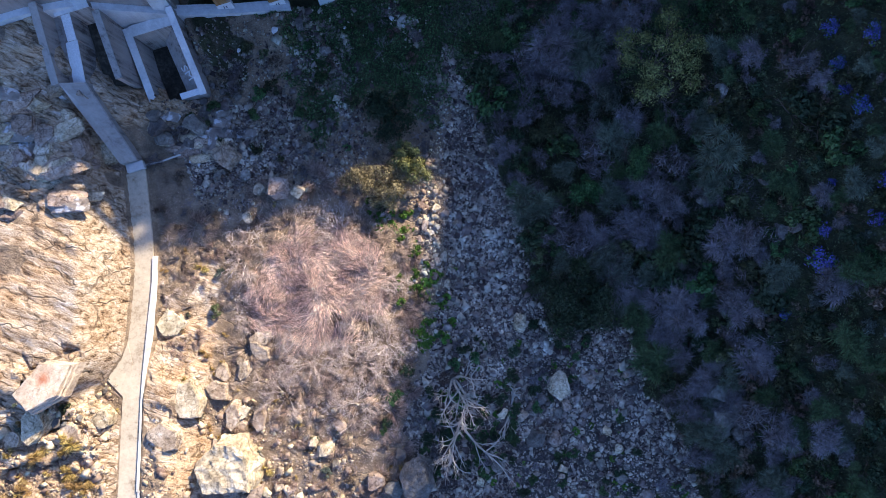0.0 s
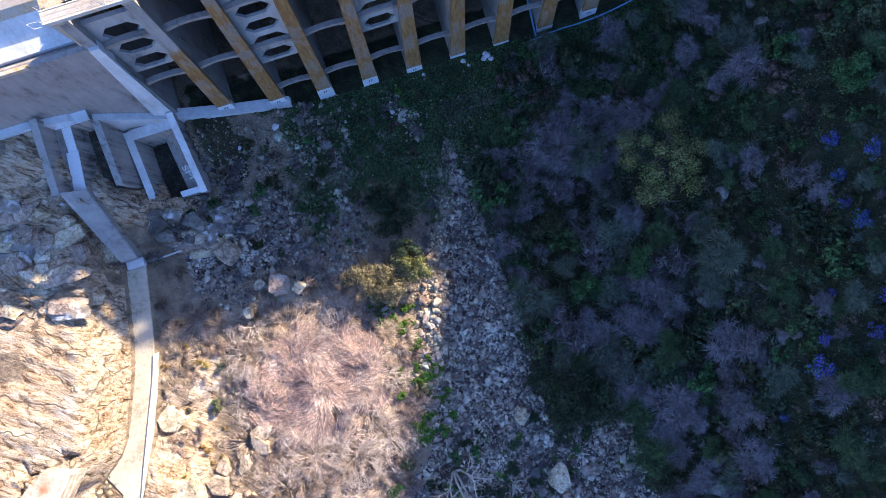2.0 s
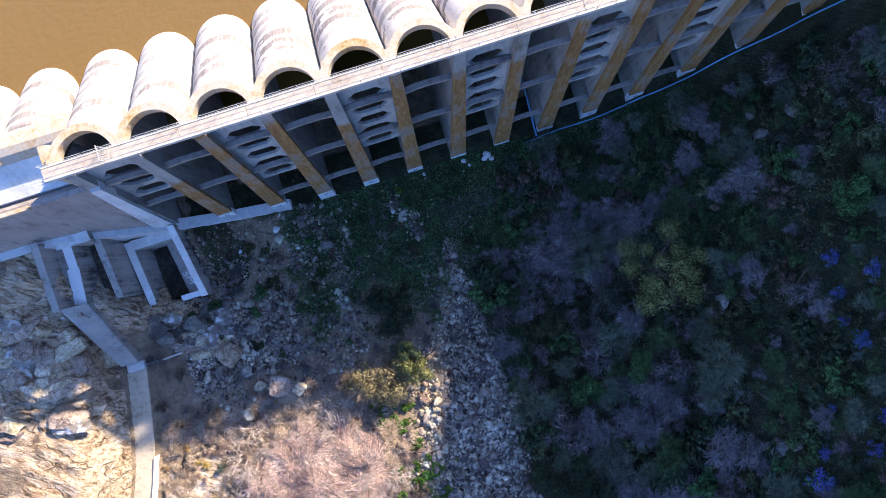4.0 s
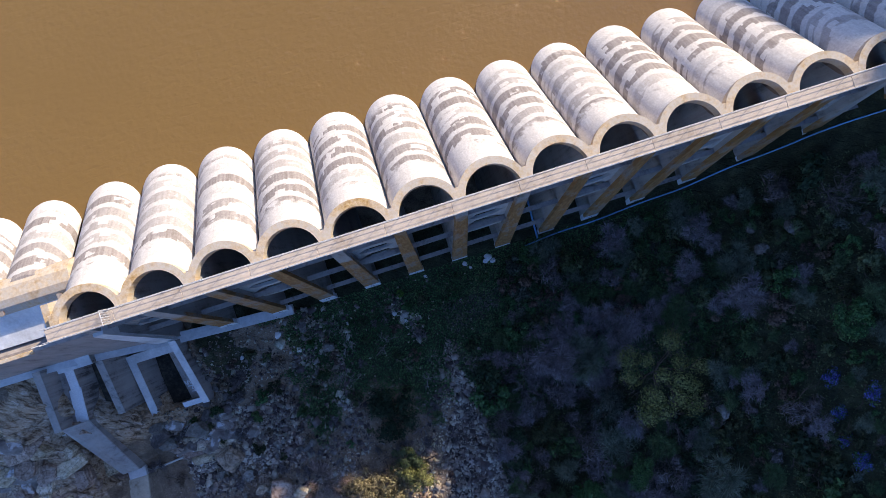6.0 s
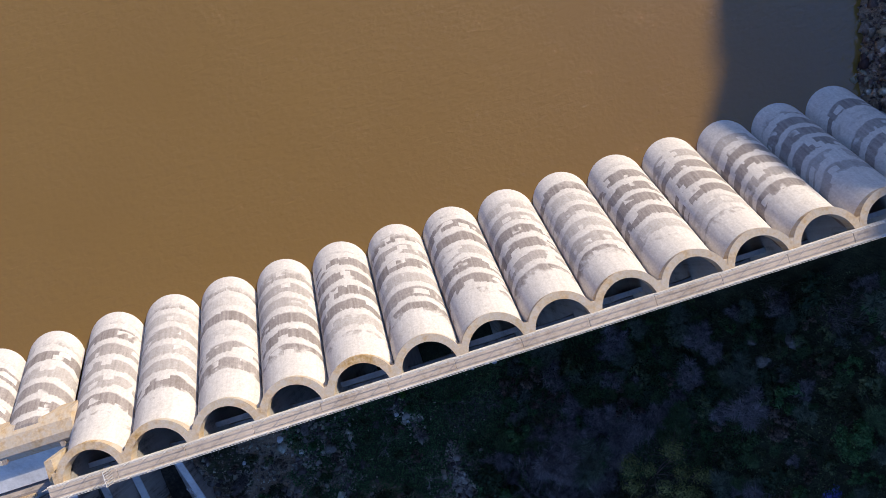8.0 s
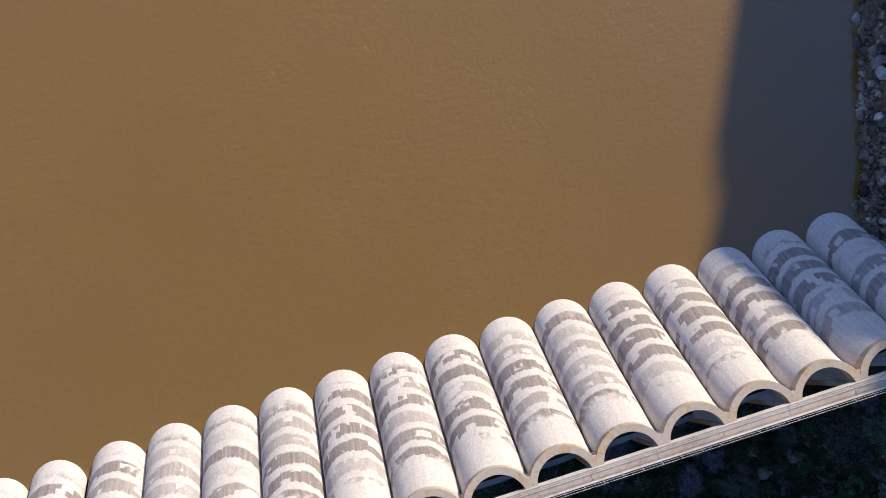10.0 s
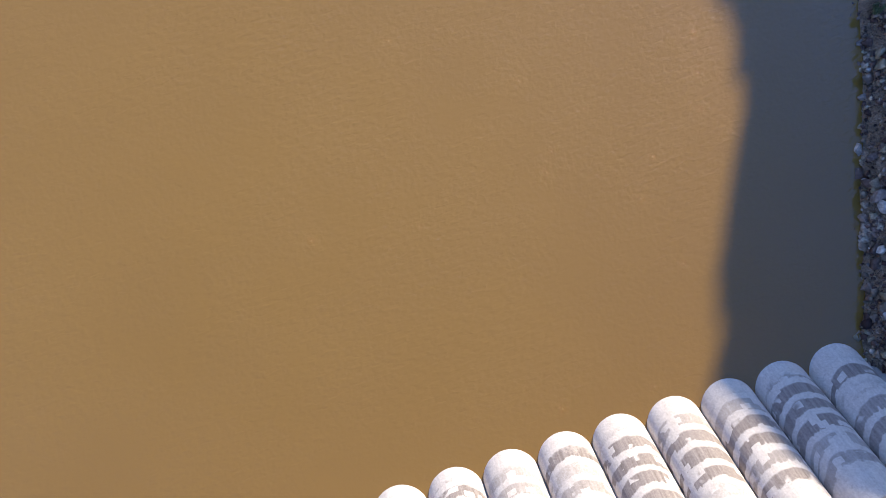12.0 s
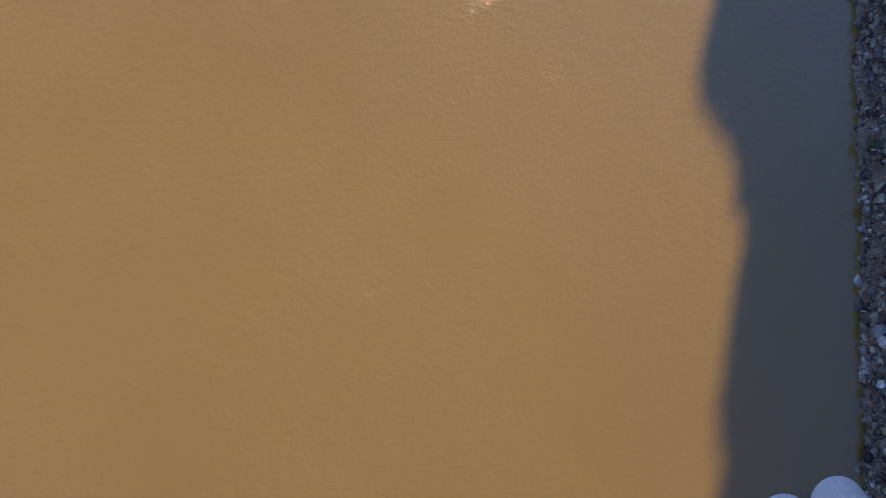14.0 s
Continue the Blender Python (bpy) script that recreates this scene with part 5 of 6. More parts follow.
def sticks(r, segs, sides=3):
    """Tapered twigs from (start, end, r0, r1)."""
    a, b = np.array([s[0] for s in segs]), np.array([s[1] for s in segs])
    r0, r1 = np.array([s[2] for s in segs])[:, None], np.array([s[3] for s in segs])[:, None]
    d = b - a
    d /= np.linalg.norm(d, axis=1, keepdims=True) + 1e-9
    u = np.cross(d, np.array([0.31, 0.77, 0.55]))
    u /= np.linalg.norm(u, axis=1, keepdims=True) + 1e-9
    w = np.cross(d, u)
    vs = []
    for p, rad in ((a, r0), (b, r1)):
        for k in range(sides):
            q = 2 * math.pi * k / sides
            vs.append(p + rad * (math.cos(q) * u + math.sin(q) * w))
    v = np.stack(vs, 1).reshape(-1, 3)
    base = np.arange(len(a))[:, None] * (2 * sides)
    tip = r1[:, 0] <= 1e-6
    f = [base + np.array([k, (k + 1) % sides, sides + k]) for k in range(sides)]
    f += [base[~tip] + np.array([(k + 1) % sides, sides + (k + 1) % sides, sides + k]) for k in range(sides)]
    return v, np.concatenate(f)


def branching(r, height, spread_, stems, levels=3, twigs=5, droop=0.0, thick=0.05, up=0.6):
    """Stems that fork again and again, as segments."""
    segs = []
    def grow(p, d, length, rad, level):
        steps = 3 if level < levels else 1
        for i in range(steps):
            d2 = d + r.normal(0, 0.16, 3) + np.array([0, 0, -droop * (level + i * 0.4)])
            d2 /= np.linalg.norm(d2)
            q = p + d2 * length / steps
            segs.append((p, q, rad * (1 - i / steps * 0.4), 0.0 if level == levels else rad * (1 - (i + 1) / steps * 0.4)))
            if level < levels and (i > 0 or level > 1):
                for _ in range(twigs if i else max(1, twigs - 2)):
                    e = d2 + r.normal(0, 0.55, 3)
                    e /= np.linalg.norm(e)
                    grow(q, e, length * r.uniform(0.4, 0.65), rad * 0.45, level + 1)
            p, d = q, d2
    for _ in range(stems):
        a = r.uniform(0, 6.28)
        o = r.uniform(0.2, 1.0)
        d = np.array([math.cos(a) * spread_ * o, math.sin(a) * spread_ * o, up])
        d /= np.linalg.norm(d)
        grow(np.array([math.cos(a) * 0.1, math.sin(a) * 0.1, -0.1]), d, height * r.uniform(0.7, 1.1), thick, 1)
    return segs


def leaf_mat(name, dark, mid, light, vary=0.5, hue=0.05, grain=1.2):
    m = rough_mat(name, [(0, dark), (0.5, mid), (1, light)], 1.8, 0.25, 0.65, 0.0, 0.05, vary, hue)
    n, l, b = m.node_tree.nodes, m.node_tree.links, m.node_tree.nodes["Principled BSDF"]
    src = b.inputs["Base Color"].links[0].from_socket
    isl = n.new("ShaderNodeNewGeometry").outputs["Random Per Island"]
    hv = n.new("ShaderNodeHueSaturation")
    l.new(math_node(n, l, "ADD", math_node(n, l, "MULTIPLY", isl, grain), 1.0 - grain * 0.5), hv.inputs["Value"])
    l.new(src, hv.inputs["Color"])
    src = hv.outputs[0]
    l.new(src, b.inputs["Base Color"])
    tr = n.new("ShaderNodeBsdfTranslucent")
    l.new(src, tr.inputs["Color"])
    mx = n.new("ShaderNodeMixShader")
    mx.inputs[0].default_value = 0.25
    l.new(b.outputs[0], mx.inputs[1])
    l.new(tr.outputs[0], mx.inputs[2])
    l.new(mx.outputs[0], n["Material Output"].inputs["Surface"])
    return m


OLIVE = leaf_mat("olive_leaves", (0.024, 0.034, 0.014), (0.075, 0.09, 0.039), (0.16, 0.175, 0.08), 0.9, 0.05)
GREEN = leaf_mat("green_leaves", (0.018, 0.042, 0.013), (0.054, 0.105, 0.035), (0.12, 0.19, 0.07), 0.9, 0.05)
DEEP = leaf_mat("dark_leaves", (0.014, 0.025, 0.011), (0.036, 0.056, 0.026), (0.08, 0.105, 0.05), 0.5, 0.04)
SAGE = leaf_mat("sage_leaves", (0.05, 0.06, 0.045), (0.10, 0.115, 0.085), (0.18, 0.195, 0.15), 0.5, 0.04)
YELLOW = leaf_mat("yellow_green_leaves", (0.08, 0.085, 0.028), (0.19, 0.20, 0.065), (0.32, 0.32, 0.13), 0.3, 0.03)
KHAKI = leaf_mat("khaki_leaves", (0.11, 0.092, 0.045), (0.27, 0.232, 0.115), (0.44, 0.38, 0.21), 0.3, 0.03)
BRIGHT = leaf_mat("bright_leaves", (0.04, 0.085, 0.012), (0.085, 0.17, 0.025), (0.16, 0.27, 0.05), 0.4, 0.03)
BROWN = leaf_mat("dry_leaves", (0.06, 0.042, 0.03), (0.15, 0.105, 0.075), (0.27, 0.20, 0.145), 0.6, 0.03)
BLOOM = leaf_mat("blue_blossom", (0.05, 0.05, 0.18), (0.10, 0.10, 0.36), (0.18, 0.18, 0.52), 0.3, 0.03)
STRAW = leaf_mat("straw", (0.22, 0.15, 0.11), (0.44, 0.32, 0.245), (0.64, 0.50, 0.40), 0.4, 0.03)
RED_STRAW = leaf_mat("reddish_straw", (0.34, 0.215, 0.165), (0.68, 0.485, 0.395), (0.84, 0.69, 0.59), 0.6, 0.03, 1.3)
GOLD = leaf_mat("golden_grass", (0.20, 0.125, 0.04), (0.42, 0.285, 0.105), (0.60, 0.45, 0.21), 0.4, 0.03)
TWIG = rough_mat("grey_twigs", [(0, (0.15, 0.12, 0.115)), (0.5, (0.30, 0.25, 0.235)), (1, (0.46, 0.40, 0.375))], 2.0, 0.3, 0.9, 0, 0.02, 0.6, 0.05)
PALE_TWIG = rough_mat("bleached_twigs", [(0, (0.36, 0.26, 0.215)), (0.5, (0.58, 0.455, 0.385)), (1, (0.74, 0.63, 0.555))], 2.0, 0.3, 0.9, 0, 0.02, 1.0, 0.04, True)
LILAC = rough_mat("lilac_twigs", [(0, (0.052, 0.042, 0.040)), (0.5, (0.135, 0.113, 0.108)), (1, (0.27, 0.235, 0.225))], 2.0, 0.3, 0.9, 0, 0.02, 1.3, 0.06, True)
BONE = rough_mat("bleached_wood", [(0, (0.30, 0.25, 0.19)), (0.5, (0.48, 0.42, 0.34)), (1, (0.64, 0.58, 0.49))], 2.0, 0.3, 0.8, 0.3, 0.02)
BARK = rough_mat("bark", [(0, (0.05, 0.04, 0.03)), (0.5, (0.11, 0.085, 0.065)), (1, (0.19, 0.155, 0.125))], 3.0, 0.4, 0.9, 0.6, 0.03)


def blobs_for(r, radius, height, n, loose=False):
    out = []
    if loose:
        for i in range(n):
            a, o = 2.4 * i + r.uniform(-0.3, 0.3), radius * math.sqrt((i + 0.4) / n) * 0.9
            out.append((o * math.cos(a), o * math.sin(a), height * (0.9 - 0.45 * (o / radius) + r.uniform(-0.1, 0.1)), radius * r.uniform(0.15, 0.25)))
        return out
    for i in range(n):
        a, o = r.uniform(0, 6.28), radius * math.sqrt(r.uniform(0, 1)) * 0.72
        out.append((o * math.cos(a), o * math.sin(a), height * (0.45 + 0.42 * r.uniform(0, 1) * (1 - 0.5 * (o / radius) ** 2)), radius * r.uniform(0.17, 0.36)))
    return out


def leafy(seed, radius, height, material, leaves, leaf, name, label, category, group, lumps=9, stems=6, extra=None, loose=False, slim=0.5):
    """A shrub or tree: an Empty with its stems and its crown."""
    r = np.random.default_rng(seed)
    ob = thing(name, label, category, group)
    blobs = blobs_for(r, radius, height, lumps, loose)
    segs = branching(r, height * 0.75, radius / height * 1.2, stems, 2, 3, 0, 0.03 + 0.012 * height)
    v, f = sticks(r, segs, 3)
    part("trunk" if category == "tree" else "wood", raw_mesh("stems", v, f, BARK), None, ob)
    p, d = crown_points(r, blobs, leaves)
    v, f = leaf_quads(r, p, d, leaf, slim)
    part("crown", raw_mesh("crown", v, f, material), None, ob)
    if extra:
        mat_, n = extra
        p, d = crown_points(r, blobs, n, 0.95)
        sel = d[:, 2] > 0.0
        v, f = leaf_quads(r, p[sel] + d[sel] * 0.12, d[sel], leaf * 0.9)
        part("blossom", raw_mesh("blossom", v, f, mat_), None, ob, "clusters of violet-blue blossom")
    return ob


def bare(seed, height, spread_, stems, material, name, label, category, group, levels=3, twigs=5, droop=0.02, thick=0.03, up=0.6):
    r = np.random.default_rng(seed)
    v, f = sticks(r, branching(r, height, spread_, stems, levels, twigs, droop, thick, up))
    ob = new(name, raw_mesh("branches", v, f, material))
    return tagged(ob, label, category, group)


def fan(seed, length, n, material, name, label, group, width=0.035, lift=0.5, spread_=0.35, reach=(0.35, 0.75)):
    """Combed-down dead stems: blades that arch outwards, in patches that lie their own way."""
    r = np.random.default_rng(seed)
    segs = []
    tufts = [(r.uniform(0, 6.28), math.sqrt(r.uniform(0, 1)) * spread_ * length, r.normal(0, 0.55)) for _ in range(max(6, n // 45))]
    for _ in range(n):
        ta, to, turn = tufts[r.integers(len(tufts))]
        p = np.array([to * math.cos(ta), to * math.sin(ta), 0.05]) + np.array([*r.normal(0, 0.03 * length, 2), 0])
        a = math.atan2(p[1], p[0]) + turn + r.normal(0, 0.35)
        l_, h = length * r.uniform(*reach), lift * length * r.uniform(0.15, 0.5)
        q = p + np.array([math.cos(a) * l_ * 0.45, math.sin(a) * l_ * 0.45, h])
        a += r.normal(0, 0.25)
        e = q + np.array([math.cos(a) * l_ * 0.55, math.sin(a) * l_ * 0.55, -h * r.uniform(0.2, 0.9)])
        segs += [(p, q, width, width * 0.8), (q, e, width * 0.8, 0.0)]
    v, f = sticks(r, segs)
    return tagged(new(name, raw_mesh("blades", v, f, material)), label, "shrub", group)


def plume(seed, radius, height, material, hairs, name, label, category, group, lumps=8, thick=0.018):
    """A feathery shrub: tufts of long fine twigs that arch outwards from several heads."""
    r = np.random.default_rng(seed)
    ob = thing(name, label, category, group)
    segs, stems = [], []
    for i in range(lumps):
        a, o = 2.4 * i + r.uniform(-0.4, 0.4), radius * 0.62 * math.sqrt((i + 0.3) / lumps)
        head = np.array([o * math.cos(a), o * math.sin(a), height * (0.62 + 0.3 * r.uniform(-1, 1) * 0.6 - 0.25 * (o / radius) ** 2)])
        stems.append((np.array([0.1 * math.cos(a), 0.1 * math.sin(a), -0.1]), head, 0.06, 0.03))
        lean_to = np.array([math.cos(a), math.sin(a), 0.0]) * (o / radius)
        for _ in range(hairs // lumps):
            d = r.normal(size=3) + 1.1 * lean_to
            d[2] = abs(d[2]) * 0.75 + 0.1
            d /= np.linalg.norm(d)
            ln = radius * r.uniform(0.28, 0.62)
            q = head + d * ln * 0.55
            e = q + (d + np.array([*r.normal(0, 0.28, 2), -0.45])) * ln * 0.5
            segs += [(head + d * ln * 0.08, q, thick, thick * 0.8), (q, e, thick * 0.8, 0.0)]
    part("wood", raw_mesh("stems", *sticks(r, stems, 4), BARK), None, ob)
    part("crown", raw_mesh("crown", *sticks(r, segs), material), None, ob)
    return ob


LILAC_PALE = rough_mat("pale_lilac_twigs", [(0, (0.10, 0.082, 0.082)), (0.5, (0.23, 0.195, 0.195)), (1, (0.38, 0.335, 0.33))], 2.0, 0.3, 0.9, 0, 0.02, 1.0, 0.05, True)
SAGE_FINE = rough_mat("fine_sage_foliage", [(0, (0.05, 0.06, 0.04)), (0.5, (0.125, 0.145, 0.095)), (1, (0.23, 0.25, 0.17))], 2.0, 0.3, 0.8, 0, 0.02, 1.0, 0.05, True)
GREEN_FINE = rough_mat("fine_green_foliage", [(0, (0.028, 0.050, 0.020)), (0.5, (0.075, 0.115, 0.045)), (1, (0.15, 0.20, 0.085))], 2.0, 0.3, 0.8, 0, 0.02, 1.0, 0.05, True)
KINDS = {
    "plume": [plume(700 + i, 2.0, 2.2, LILAC_PALE, 1000, "feathery_shrub", "leafless pale lilac shrub with feathery arching twigs", "shrub", "feathery shrubs") for i in range(3)],
    "plume_sage": [plume(710 + i, 1.9, 2.2, SAGE_FINE, 1000, "feathery_green_shrub", "grey-green shrub with fine feathery foliage", "shrub", "feathery green shrubs", 7, 0.024) for i in range(2)],
    "plume_green": [plume(720 + i, 1.7, 1.9, GREEN_FINE, 1000, "feathery_green_shrub", "mid-green shrub with fine feathery foliage", "shrub", "feathery green shrubs", 9, 0.026) for i in range(2)],
    "olive": [leafy(100 + i, 1.5, 1.7, OLIVE, 640, 0.16, "chaparral_shrub", "dense olive-green chaparral shrub on the bank", "shrub", "chaparral shrubs") for i in range(3)],
    "green": [leafy(110 + i, 1.5, 1.8, GREEN, 640, 0.165, "green_shrub", "leafy mid-green shrub on the bank", "shrub", "green shrubs") for i in range(3)],
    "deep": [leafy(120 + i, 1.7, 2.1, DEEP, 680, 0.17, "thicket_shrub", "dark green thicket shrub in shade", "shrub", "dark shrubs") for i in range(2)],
    "sage": [leafy(130 + i, 1.2, 1.1, SAGE, 520, 0.12, "sagebrush", "low grey-green sagebrush on dry ground", "shrub", "sagebrush") for i in range(2)],
    "brown": [leafy(140 + i, 1.3, 1.3, BROWN, 560, 0.13, "dry_shrub", "dried brown shrub with withered leaves", "shrub", "dry shrubs") for i in range(2)],
    "bright": [leafy(150 + i, 0.9, 0.8, BRIGHT, 420, 0.16, "green_plant", "bright green broad-leaved plant on the gravel edge", "plant", "bright green plants") for i in range(2)],
    "bloom": [leafy(160 + i, 1.5, 1.6, GREEN, 650, 0.13, "flowering_shrub", "green shrub covered in violet-blue blossom", "shrub", "blue flowering shrubs", extra=(BLOOM, 600)) for i in range(2)],
    "twig": [bare(170 + i, 1.5, 0.9, 7, TWIG, "bare_shrub", "leafless grey-brown twiggy shrub on the bank", "shrub", "leafless shrubs", 3, 4, 0.02, 0.03) for i in range(3)],
    "haze": [leafy(175 + i, 1.6, 1.9, LILAC, 640, 0.28, "leafless_shrub", "leafless grey-lilac shrub with dense fine twigs", "shrub", "leafless shrubs", 11, 8, slim=0.09) for i in range(3)],
    "pale": [bare(180 + i, 1.5, 1.1, 6, PALE_TWIG, "bare_shrub", "leafless bleached pinkish shrub in full sun", "shrub", "bleached shrubs", 3, 4, 0.03, 0.03) for i in range(3)],
    "fan": [fan(190 + i, 3.2, 420, STRAW, "dead_brush", "flattened fan of dead straw-coloured stems", "dead brush") for i in range(3)],
    "gold": [fan(195 + i, 1.5, 150, GOLD, "dry_grass_tuft", "tuft of golden dry grass", "dry grass tufts", 0.032, 1.2) for i in range(2)],
}
KEPT = {o for v in KINDS.values() for o in v}
USED = set()


def plant(kind, x, y, size, tall=1.0, sink=0.05):
    src = random.choice(KINDS[kind])
    m = Matrix.LocRotScale((x, y, ground_z(x, y) - sink), Euler((random.uniform(-0.08, 0.08), random.uniform(-0.08, 0.08), random.uniform(0, 6.28))), None)
    s = (size * random.uniform(0.85, 1.15), size * random.uniform(0.85, 1.15), size * tall)
    if src not in USED:
        USED.add(src)
        ob = src
        ob.matrix_world = m
    else:
        ob = copy_thing(src, m)
    ob.scale = s
    return ob


random.seed(42)
grid_taken = []


def free(x, y, d):
    if any((x - a) ** 2 + (y - b) ** 2 < (d * 0.5 + r * 0.5) ** 2 for a, b, r in grid_taken):
        return False
    grid_taken.append((x, y, d))
    return True


def pickk(weights):
    return random.choices(list(weights), list(weights.values()))[0]


# marked plants first
for x, y, s in ((33.7, -68.2, 1.9), (42.4, -49.0, 1.4), (41.8, -43.2, 1.2), (42.1, -38.2, 1.5), (40.2, -64.4, 1.2), (35.3, -64.5, 1.1), (29.0, -75.6, 0.9), (41.4, -46.8, 1.0), (42.0, -59.9, 1.3), (45.5, -41, 1.4), (37.5, -58.5, 0.7)):
    free(x, y, 2.2 * s)
    plant("bloom", x, y, s * 0.85, 0.9)


def tree_at(seed, x, y, radius, height, material, leaves, leaf, label, lumps=14, loose=False):
    free(x, y, radius * 1.5)
    t = leafy(seed, radius, height, material, leaves, leaf, "tree", label, "tree", "trees of the thicket", lumps, 7, None, loose)
    t.location = (x, y, ground_z(x, y) - 0.1)
    return t


tree_at(301, 0.9, -66.1, 7.2, 5.6, DEEP, 11000, 0.20, "broad dark green tree spreading over the gravel", 26)
tree_at(302, 7.5, -61.5, 4.2, 6.0, SAGE, 4200, 0.15, "grey-green tree at the edge of the thicket", 16)
tree_at(303, 23.2, -34.0, 7.2, 9.5, YELLOW, 7500, 0.17, "tall yellow-green willow tree in the thicket", 15, True)
for i, (x, y, r_, h_) in enumerate(((-25.8, -37.6, 3.6, 6.4), (-21.2, -38.8, 4.0, 6.8), (-16.6, -37.6, 3.3, 7.0), (-22.6, -41.4, 3.2, 4.6), (-18.4, -35.6, 3.0, 7.6))):
    tree_at(320 + i, x, y, r_, h_, (KHAKI, KHAKI, YELLOW, KHAKI, OLIVE)[i], 3000, 0.17, "sunlit olive-yellow bush tree beside the gravel", 12)
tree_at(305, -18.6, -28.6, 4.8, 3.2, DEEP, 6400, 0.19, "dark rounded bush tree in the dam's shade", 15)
tree_at(306, 7.1, -49.6, 3.6, 6.0, GREEN, 3600, 0.16, "rounded green tree in the thicket", 12)
tree_at(307, 16.0, -47.5, 3.2, 6.5, GREEN, 3400, 0.16, "rounded green tree in the thicket", 12)
tree_at(308, 46, -30.5, 3.5, 4.5, GREEN, 3400, 0.16, "leafy green tree on the steep bank", 12)
tree_at(309, 14.0, -36.5, 3.4, 6.0, SAGE, 3200, 0.15, "grey-green tree in the thicket", 12)
tree_at(310, 4.5, -38.5, 3.0, 4.2, OLIVE, 3000, 0.15, "olive-green tree in the thicket", 12)
for seed, x, y, h, lean_ in ((401, -21.4, -72.2, 8.6, 0), (402, -22.2, -79.4, 8.0, 0), (403, -13.5, -79.5, 3.4, 0)):
    t = bare(seed, h, 0.55 if seed < 403 else 1.4, 4 if seed < 403 else 3, BONE, "dead_tree", "dead leafless tree with bleached pale limbs", "tree", "dead trees", 3, 3, 0.0, 0.26, 1.0 if seed < 403 else 0.25)
    t.location = (x, y, ground_z(x, y))
for seed, x, y, h in ((411, 17.5, -26.5, 3.6), (412, 3.2, -31.5, 3.2), (413, 18.6, -53.0, 3.6), (414, 10.5, -41.0, 3.2), (415, 23, -40, 3.0), (416, 50.0, -13.8, 3.0), (417, 12.5, -55.5, 3.2), (418, -1.5, -34.5, 2.6), (419, 9.0, -30.0, 3.2)):
    t = bare(seed, h, 0.8, 9, LILAC, "bare_tree", "leafless grey-lilac tree with dense fine twigs", "tree", "leafless trees", 3, 5, 0.0, 0.07, 0.9)
    t.location = (x, y, ground_z(x, y))
    free(x, y, h * 1.2)

for kind, x, y, sz in (("plume", 19.9, -26.7, 1.5), ("plume", 11.6, -30.3, 1.6), ("plume", 14.5, -33.0, 1.5), ("plume", 9.0, -33.5, 1.4), ("plume_sage", 11.0, -51.2, 1.7), ("plume_sage", 6.9, -60.5, 1.8), ("plume_green", 13.0, -47.5, 1.4), ("plume", 16.5, -52.0, 1.9),
                        ("plume", 19.0, -55.5, 1.5), ("plume", 12.5, -56.5, 1.6), ("plume_sage", 5.5, -45.0, 1.4), ("plume", 17.0, -40.5, 1.6), ("plume", 6.0, -54.5, 1.3), ("plume_green", 20.5, -44.5, 1.5), ("plume", 13.5, -79.0, 1.5), ("plume", 14.8, -83.5, 1.6), ("plume", 13.6, -88.0, 1.4), ("plume", 12.3, -74.5, 1.3)):
    free(x, y, 1.9 * sz)
    plant(kind, x, y, sz, 1.25)

# thicket beside the gravel and the steep right bank
n = 0
for _ in range(9000):
    x, y = random.uniform(-4, 68), random.uniform(-118, -10.5)
    edge = float(np.interp(y, [-118, -92, -78, -71, -62, -52, -42, -30, -20, -10], [13, 12, 9.5, 9, -4, -2, -3.5, -4, 1, 6]))
    if x < edge:
        continue
    low = x < 26 and y < -22
    s = random.choice((1.0, 1.4, 1.9, 2.3)) * random.uniform(0.9, 1.1) if low else random.choice((0.7, 1.0, 1.4, 1.9)) * random.uniform(0.9, 1.1)
    if not free(x, y, 1.4 * s):
        continue
    if low:
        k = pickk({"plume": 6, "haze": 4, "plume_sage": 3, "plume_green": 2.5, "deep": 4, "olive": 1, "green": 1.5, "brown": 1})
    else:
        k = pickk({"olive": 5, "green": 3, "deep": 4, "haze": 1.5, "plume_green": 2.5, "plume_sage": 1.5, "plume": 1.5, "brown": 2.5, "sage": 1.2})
    plant(k, x, y, s, random.uniform(0.8, 1.4) if low else 0.9)
    n += 1
    if n > 1150:
        break

# the great fan of flattened reddish stems, and the pale fallen thickets round it
def sheaf(seed):
    """One lock of fallen stems, all combed the same way."""
    r = np.random.default_rng(seed)
    segs = []
    for _ in range(230):
        p = np.array([r.normal(-0.2, 0.6), r.normal(0, 0.32), r.uniform(0.0, 0.25)])
        a = r.normal(0, 0.20) + p[1] * 0.35
        l_, h = r.uniform(1.4, 3.4), r.uniform(0.25, 0.8)
        m_ = p + np.array([math.cos(a) * l_ * 0.45, math.sin(a) * l_ * 0.45, h])
        a += r.normal(0, 0.16)
        e = m_ + np.array([math.cos(a) * l_ * 0.55, math.sin(a) * l_ * 0.55, -h * r.uniform(0.5, 1.0)])
        segs += [(p, m_, 0.03, 0.03), (m_, e, 0.03, 0.0)]
    return raw_mesh("blades", *sticks(r, segs), RED_STRAW)


locks = [sheaf(501 + i) for i in range(5)]
random.seed(77)
